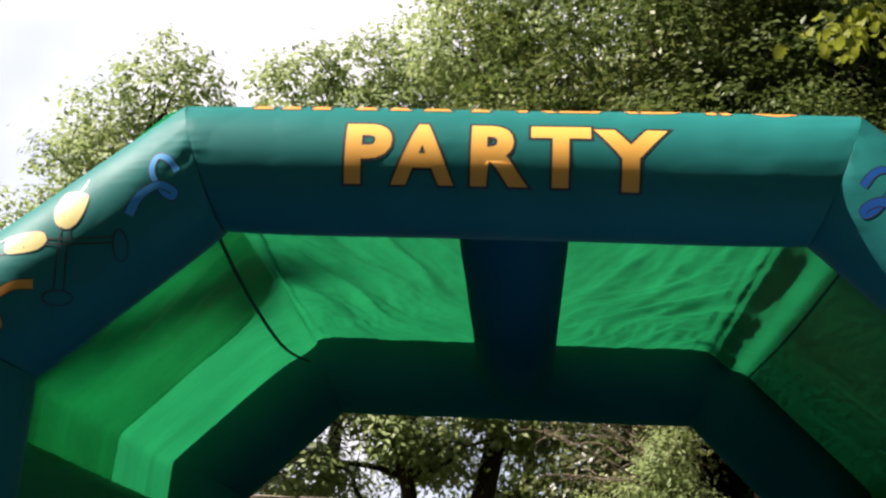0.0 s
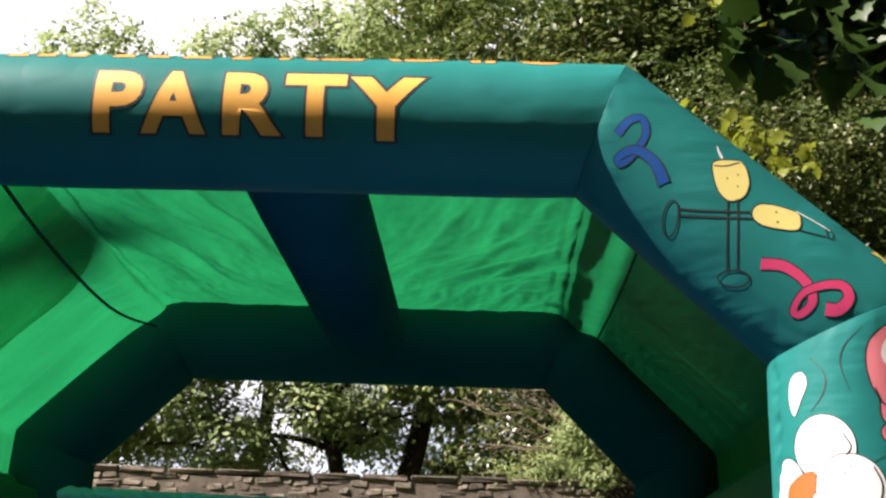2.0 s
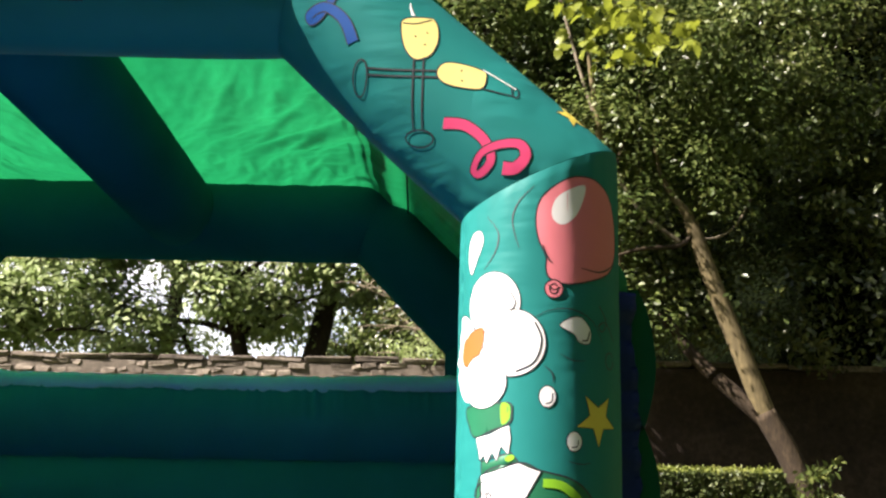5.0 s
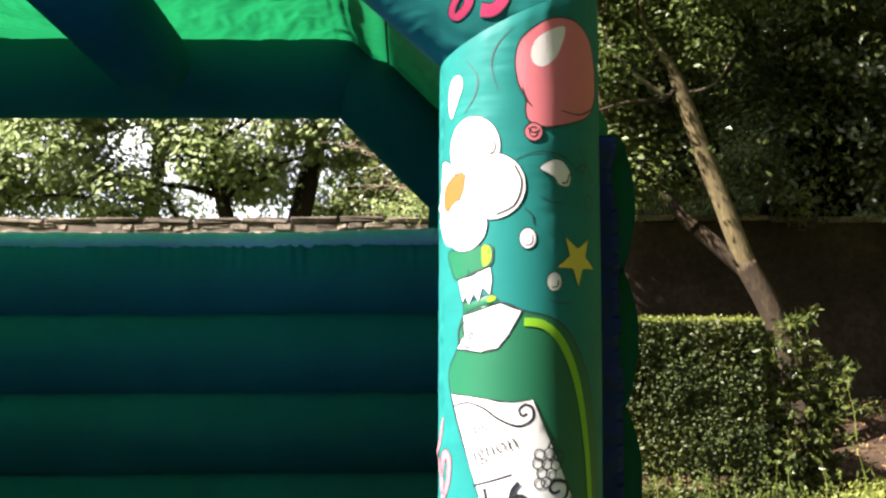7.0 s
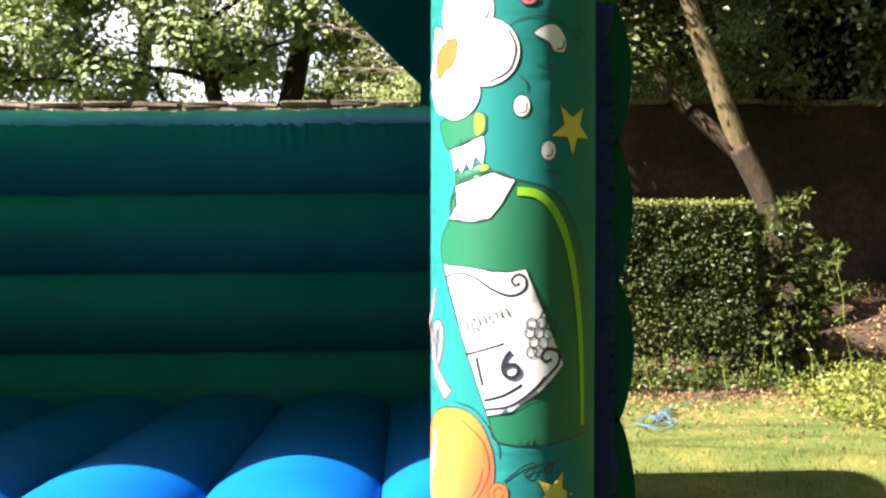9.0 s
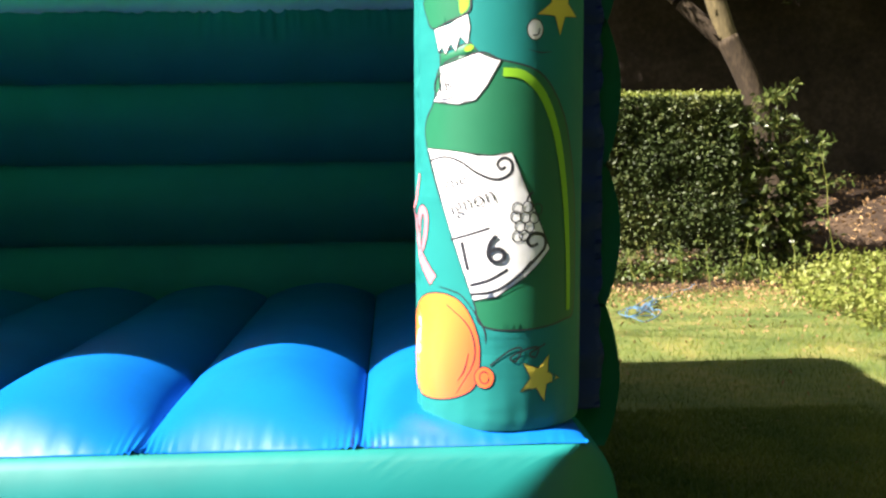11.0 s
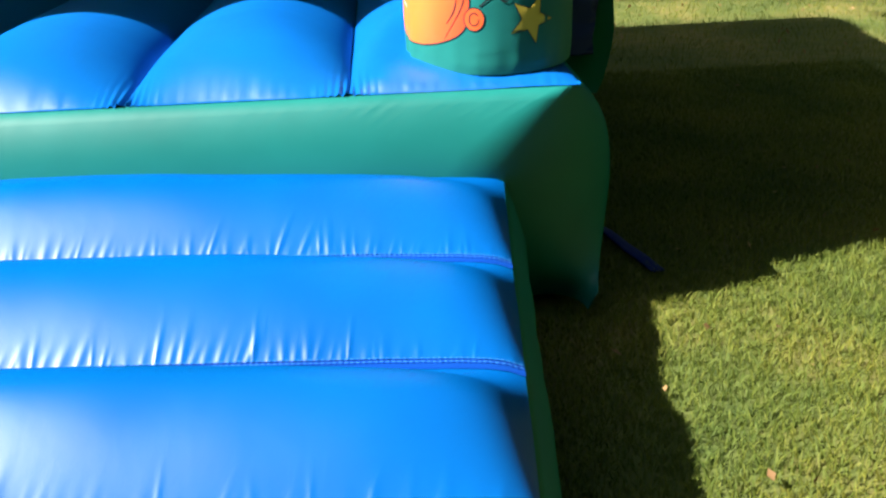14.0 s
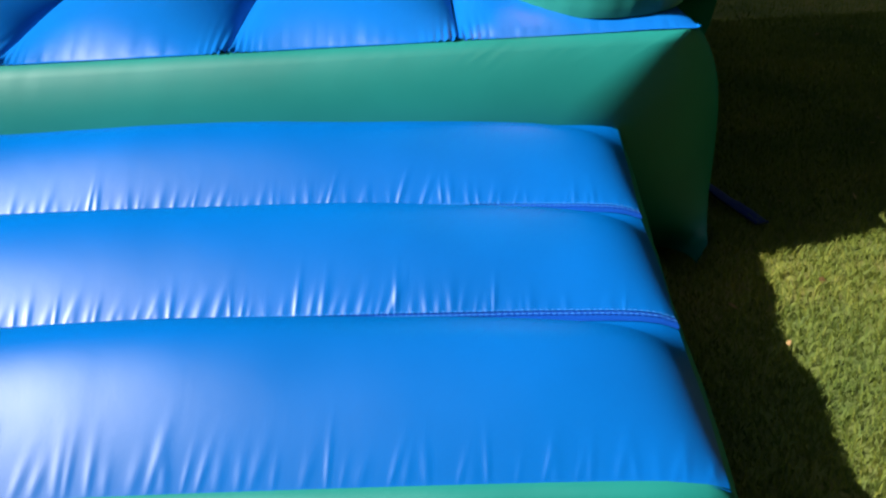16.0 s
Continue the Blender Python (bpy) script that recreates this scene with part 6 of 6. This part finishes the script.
def boundary():
    """An unseen tall hedge round the open side of the garden, added to block skylight."""
    path = [(-13, 11), (-13, 4), (-13, -4), (-12, -11), (-4, -14), (4, -14), (12, -12), (17, -6), (19, 2), (20, 11)]
    pts = []
    for p, q in zip(path, path[1:]):
        n = int(math.hypot(q[0] - p[0], q[1] - p[1]) / 0.6)
        pts += [(p[0] + (q[0] - p[0]) * k / n, p[1] + (q[1] - p[1]) * k / n) for k in range(n)]
    pts.append(path[-1])
    verts = []
    for x, y in pts:
        d = math.hypot(x - 2, y + 1)
        for j in range(12):
            tall = 8.0 + 7.0 * min(1, max(0, (x - 6) / 8))
            z = tall * min(j, 9) / 9
            out = 0 if j < 10 else (j - 9) * 0.7
            w = 0.35 * noise.noise(Vector((x * 0.9, y * 0.9, z)))
            verts.append((x + (x - 2) / d * (out + w), y + (y + 1) / d * (out + w), z - 0.05 + (0.2 * noise.noise(Vector((x, y, 3))) if j > 8 else 0)))
    return verts, grid_faces(len(pts), 12)


bh = part("light_blocking_hedge", boundary(), M_leaf_hedge, None)
tagged(bh, "unseen tall hedge added round the garden to block skylight", "hedge", kind="structure")

# ---- small plants, rope and litter ----
def sprig(name, base, top, n, size, mat, seed, label, spread=0.12, parent=None, category="plant", r=0.006, narrow=0.55):
    """A thin stem with side shoots and leaves."""
    th = new(name)
    th.location = base
    tagged(th, label, category)
    inv = Matrix.Translation([-v for v in base])
    rng = random.Random(seed)
    main, pts = limb(base, top, r, r * 0.4, seed, 0.12, 8)
    pieces, leaves = [main], []
    length = (Vector(top) - Vector(base)).length
    for k in range(n):
        o = pts[rng.randint(2, len(pts) - 1)]
        e = o + Vector((rng.uniform(-1, 1), rng.uniform(-1, 1), rng.uniform(-0.4, 0.7))).normalized() * rng.uniform(0.3, 1) * spread * 2
        tw, tp = limb(o, e, r * 0.4, r * 0.2, seed + k, 0.15, 4)
        pieces.append(tw)
        for q in tp[1:]:
            leaves += [q + Vector((rng.uniform(-1, 1), rng.uniform(-1, 1), rng.uniform(-1, 1))) * spread * 0.25 for _ in range(2)]
    p = part("stem", join(pieces), M_weed if category == "plant" else M_bark, th)
    p.matrix_parent_inverse = inv
    p = part("foliage", leaf_mesh("foliage", [tuple(v) for v in leaves], [rng.uniform(*size) for _ in leaves], mat, seed, narrow=narrow), None, th)
    p.matrix_parent_inverse = inv
    return th


rp = random.Random(77)
# weeds at the foot of the hedge
for k in range(17):
    x = 2.9 + k * 0.17 + rp.uniform(-0.06, 0.06)
    tagged(sprig("weed", (x, 7.34 + rp.uniform(-0.2, 0.08), 0), (x + rp.uniform(-0.06, 0.06), 7.28, rp.uniform(0.2, 0.5)), 5, (0.03, 0.06), M_leaf_mid, 200 + k,
                 "small leafy weed at the foot of the hedge", 0.07), group="weeds by the hedge")
# elder shoots at the end of the hedge
for k, (x, y, h) in enumerate(((5.1, 7.75, 1.62), (5.28, 7.85, 1.80), (5.5, 7.9, 1.30), (5.75, 8.1, 1.15), (5.25, 8.1, 1.3))):
    tagged(sprig("sapling", (x, y, 0), (x + rp.uniform(0.0, 0.35), y - 0.1, h), 84, (0.06, 0.12), M_leaf_dark, 230 + k, "leafy green sapling at the end of the hedge", 0.16, r=0.012, narrow=0.45), group="saplings by the hedge")
sprig("tall_weed", (5.82, 7.0, 0), (5.52, 6.9, 1.35), 11, (0.045, 0.10), M_leaf_mid, 240, "tall thin weed with drooping leaves beside the path", 0.16, narrow=0.25, r=0.007)


# rough bank of nettles and brambles at the edge of the lawn
def bank(n, seed):
    rng = np.random.default_rng(seed)
    x = 5.0 + 5.0 * rng.random(n)
    y = rng.uniform(3.6, 7.6, n)
    keep = (x - 5.0) > 1.1 * np.abs(y - 5.9) - 0.9 + 0.4 * np.sin(y * 5)
    x, y = x[keep], y[keep]
    h = np.array([0.26 + 0.22 * noise.noise(Vector((a * 1.3, b * 1.3, 0))) for a, b in zip(x, y)]) * np.minimum(1, (x - 4.6) * 0.9)
    return np.stack([x, y, rng.uniform(0.0, 1.0, len(x)) ** 0.7 * np.maximum(h, 0.03)], -1), rng.uniform(0.03, 0.075, len(x))


bp_, bs_ = bank(26000, 12)
tagged(part("nettle_patch", leaf_mesh("nettle_patch", bp_, bs_, M_weed, 13, up=0.7, narrow=0.6), None, None), "sunlit yellow-green patch of nettles and brambles", "weeds", kind="stuff")

# fallen leaves, thicker on the bare soil
rl = np.random.default_rng(31)
lawn_l = np.stack([np.r_[rl.uniform(2.0, 6.5, 240), rl.uniform(2.0, 3.4, 45), rl.uniform(2.6, 6.5, 1100)], np.r_[rl.uniform(-1.8, 7.3, 240), rl.uniform(-1.8, 1.2, 45), 7.2 - np.abs(rl.normal(0, 0.8, 1100))], rl.uniform(0.018, 0.04, 1385)], -1)
soil_l = np.stack([rl.uniform(3.0, 10.5, 5200), rl.uniform(7.3, 10.8, 5200), rl.uniform(0.05, 0.10, 5200)], -1)
soil_l[:, 2] += [bank_rise(p[0], p[1]) for p in soil_l]
edge_l = np.stack([rl.uniform(2.8, 6.4, 2400), 7.35 - np.abs(rl.normal(0, 1.2, 2400)), rl.uniform(0.022, 0.048, 2400)], -1)
tagged(part("fallen_leaves", leaf_mesh("fallen_leaves", np.concatenate([lawn_l, soil_l, edge_l]), np.concatenate([rl.uniform(0.014, 0.034, 1385), rl.uniform(0.03, 0.07, 5200), rl.uniform(0.018, 0.045, 2400)]), M_litter, 32, droop=0, up=1.6, narrow=0.6), None, None),
       "dry brown leaves lying on the lawn and soil", "fallen leaves", kind="stuff")

# blue rope in a loose tangle on the lawn
pts = []
for k in range(46):
    a = k * 0.75
    pts.append((3.46 + 0.15 * math.cos(a) * (1 + 0.3 * math.sin(k)) + 0.006 * k, 5.30 + 0.30 * math.sin(a * 1.07) + 0.016 * k, 0.040 + 0.012 * (k % 3)))
for k in range(12):
    pts.append((3.76 + 0.065 * k, 6.05 + 0.10 * k + 0.06 * math.sin(k * 1.3), 0.045))
rope = part("rope", string(pts, 0.0042, 6, 4), M_rope, None)
tagged(rope, "thin blue rope lying tangled on the lawn", "rope")

# ---- dead twigs over the wall ----
dead = new("dead_branch")
dead.location = (2.4, 11.6, 3.4)
tagged(dead, "bare dry branch with thin twigs above the wall", "branch")
inv = Matrix.Translation((-2.4, -11.6, -3.4))
rd = random.Random(9)
for k in range(16):
    o = Vector((2.6 + rd.uniform(-0.3, 0.6), 11.5, 3.5 + rd.uniform(-0.1, 1.0)))
    e = o + Vector((rd.uniform(-2.3, -0.9), rd.uniform(-0.6, 0.5), rd.uniform(0.1, 1.5)))
    main, lp = limb(o, e, 0.019, 0.006, 300 + k, 0.12, 8)
    pieces = [main]
    for m in range(4):
        q = lp[rd.randint(2, len(lp) - 1)]
        pieces.append(limb(q, q + Vector((rd.uniform(-0.6, 0.1), rd.uniform(-0.3, 0.3), rd.uniform(-0.3, 0.4))), 0.010, 0.004, 340 + k * 5 + m, 0.2, 4)[0])
    p = part("twig", join(pieces), M_twig, dead)
    p.matrix_parent_inverse = inv
for nm, ball, mat, sd in (("conifer_bough", [(2.0, 11.1, 3.75, 0.32), (2.3, 11.1, 4.15, 0.42), (1.65, 11.1, 3.5, 0.22), (2.6, 11.2, 4.7, 0.5), (1.3, 11.1, 3.45, 0.14), (2.45, 11.0, 3.5, 0.35)], M_leaf_light, 91),):
    lv, ls, _, lw = masses(ball, 520, (0.06, 0.12), sd, 0.10)
    th = new(nm)
    th.location = (2.6, 11.3, 3.4)
    tagged(th, "drooping light green bough hanging over the wall", "branch")
    inv = Matrix.Translation((-2.6, -11.3, -3.4))
    for k, (bx, by, bz, br) in enumerate(ball):
        p = part("stem", limb((2.75, 11.5, 3.6 + 0.15 * k), (bx, by, bz), 0.022, 0.008, 380 + k, 0.12, 6)[0], M_bark, th)
        p.matrix_parent_inverse = inv
    p = part("foliage", leaf_mesh("foliage", lv, ls, mat, sd, narrow=0.3, droop=0.8, facing=lw), None, th)
    p.matrix_parent_inverse = inv


# ---- the branch that hangs near the camera ----
def lobed_leaf(size, mat):
    """A broad lobed leaf with a bent midrib, flat in its own x and y, tip to +x."""
    lobes_ = [(0.0, 0.0), (0.10, 0.12), (0.05, 0.30), (0.24, 0.26), (0.30, 0.46), (0.46, 0.34), (0.58, 0.44), (0.66, 0.26), (0.82, 0.24), (0.84, 0.10), (1.0, 0.0)]
    bm = bmesh.new()
    mid = [bm.verts.new((x * size, 0, 0.10 * size * math.sin(x * 2.6))) for x, _ in lobes_]
    for sgn in (1, -1):
        rim = [bm.verts.new((x * size, sgn * y * size, 0.10 * size * math.sin(x * 2.6) + 0.18 * y * size)) for x, y in lobes_]
        for i in range(len(lobes_) - 1):
            q = [mid[i], mid[i + 1], rim[i + 1], rim[i]]
            bm.faces.new(q if sgn > 0 else q[::-1])
    bmesh.ops.remove_doubles(bm, verts=bm.verts[:], dist=1e-5)
    me = bpy.data.meshes.new("leaf")
    bm.to_mesh(me)
    bm.free()
    me.polygons.foreach_set("use_smooth", [True] * len(me.polygons))
    me.materials.append(mat)
    return me


def leafy_branch(at, stems, kinds, per, seed, label, jitter):
    th = new("tree_branch")
    th.location = at
    tagged(th, label, "branch")
    inv = Matrix.Translation([-v for v in at])
    rn = random.Random(seed)
    for k, (a, b) in enumerate(stems):
        st, sp = limb(a, b, 0.005, 0.0015, seed + k, 0.1, 12)
        p = part("stem", st, M_bark, th)
        p.matrix_parent_inverse = inv
        for q in sp[6:]:
            for m in range(per):
                lf = part("leaf", rn.choice(kinds), None, th)
                lf.matrix_parent_inverse = inv
                lf.matrix_basis = Matrix.Translation(q + Vector((rn.uniform(-1, 1), rn.uniform(-1, 1), rn.uniform(-0.8, 0.5))) * jitter) @ pose(0, 0, 0, rn.uniform(-50, 50), rn.uniform(10, 80), rn.uniform(0, 360))
    return th


# one spray hangs into the way
tips = ((1.35, -1.64, 1.99), (1.38, -1.66, 2.02), (1.33, -1.68, 2.01), (1.305, -1.65, 2.035), (1.25, -1.64, 2.065), (1.20, -1.64, 2.075), (1.23, -1.66, 2.10), (1.36, -1.62, 2.07), (1.28, -1.66, 2.09))
leafy_branch((1.30, -1.66, 2.05), [((x + 0.08, -1.70, 2.46), (x + 0.015, y, z + 0.008)) for x, y, z in tips],
             [lobed_leaf(s, M_leaf_near) for s in (0.045, 0.054, 0.064)], 4, 400, "leafy branch with broad lobed leaves hanging overhead", 0.015)

# boughs with broad yellow-green leaves that hang out over the lawn
leafy_branch((3.6, 7.6, 6.6), [((4.6, 9.2, 7.6), (2.95, 7.0, 6.05)), ((4.4, 9.0, 7.6), (3.25, 7.0, 5.85)), ((4.8, 9.2, 7.4), (3.75, 6.9, 5.95)), ((4.6, 9.0, 7.7), (3.45, 7.1, 6.4)), ((4.6, 9.0, 7.8), (2.8, 7.3, 6.6))],
             [lobed_leaf(s, M_leaf_maple) for s in (0.13, 0.16, 0.19)], 4, 460, "bough with broad yellow-green leaves over the hedge", 0.22)
leafy_branch((4.2, 7.6, 8.6), [((5.2, 9.2, 9.4), (3.2, 7.0, 7.95)), ((5.0, 9.0, 9.6), (3.6, 7.0, 7.8)), ((5.4, 9.2, 9.2), (4.2, 7.0, 7.9)), ((5.0, 9.0, 9.6), (3.8, 7.1, 8.4))],
             [lobed_leaf(s, M_leaf_maple) for s in (0.13, 0.16, 0.19)], 4, 480, "bough with broad yellow-green leaves high over the hedge", 0.22)

# dark blue strap flat on the lawn beside the castle
pts = [(2.18, 0.62, 0.012), (2.25, 0.45, 0.02), (2.29, 0.30, 0.016), (2.34, 0.15, 0.012)]
sv = []
for i in range(25):
    t = i / 24 * 3
    k = min(2, int(t))
    p, q = Vector(pts[k]), Vector(pts[k + 1])
    m = p.lerp(q, t - k)
    for d in (-0.018, -0.006, 0.006, 0.018):
        for h in (0.006,):
            sv.append((m.x + d, m.y + d * 0.3, m.z + h + 0.006 * noise.noise(Vector((m.y * 9, d * 30, 0)))))
strap = part("anchor_strap", (sv, grid_faces(25, 4)), M_navy, None)
sm = strap.modifiers.new("thickness", "SOLIDIFY")
sm.thickness = 0.006
tagged(strap, "dark blue strap lying on the lawn beside the castle", "strap")
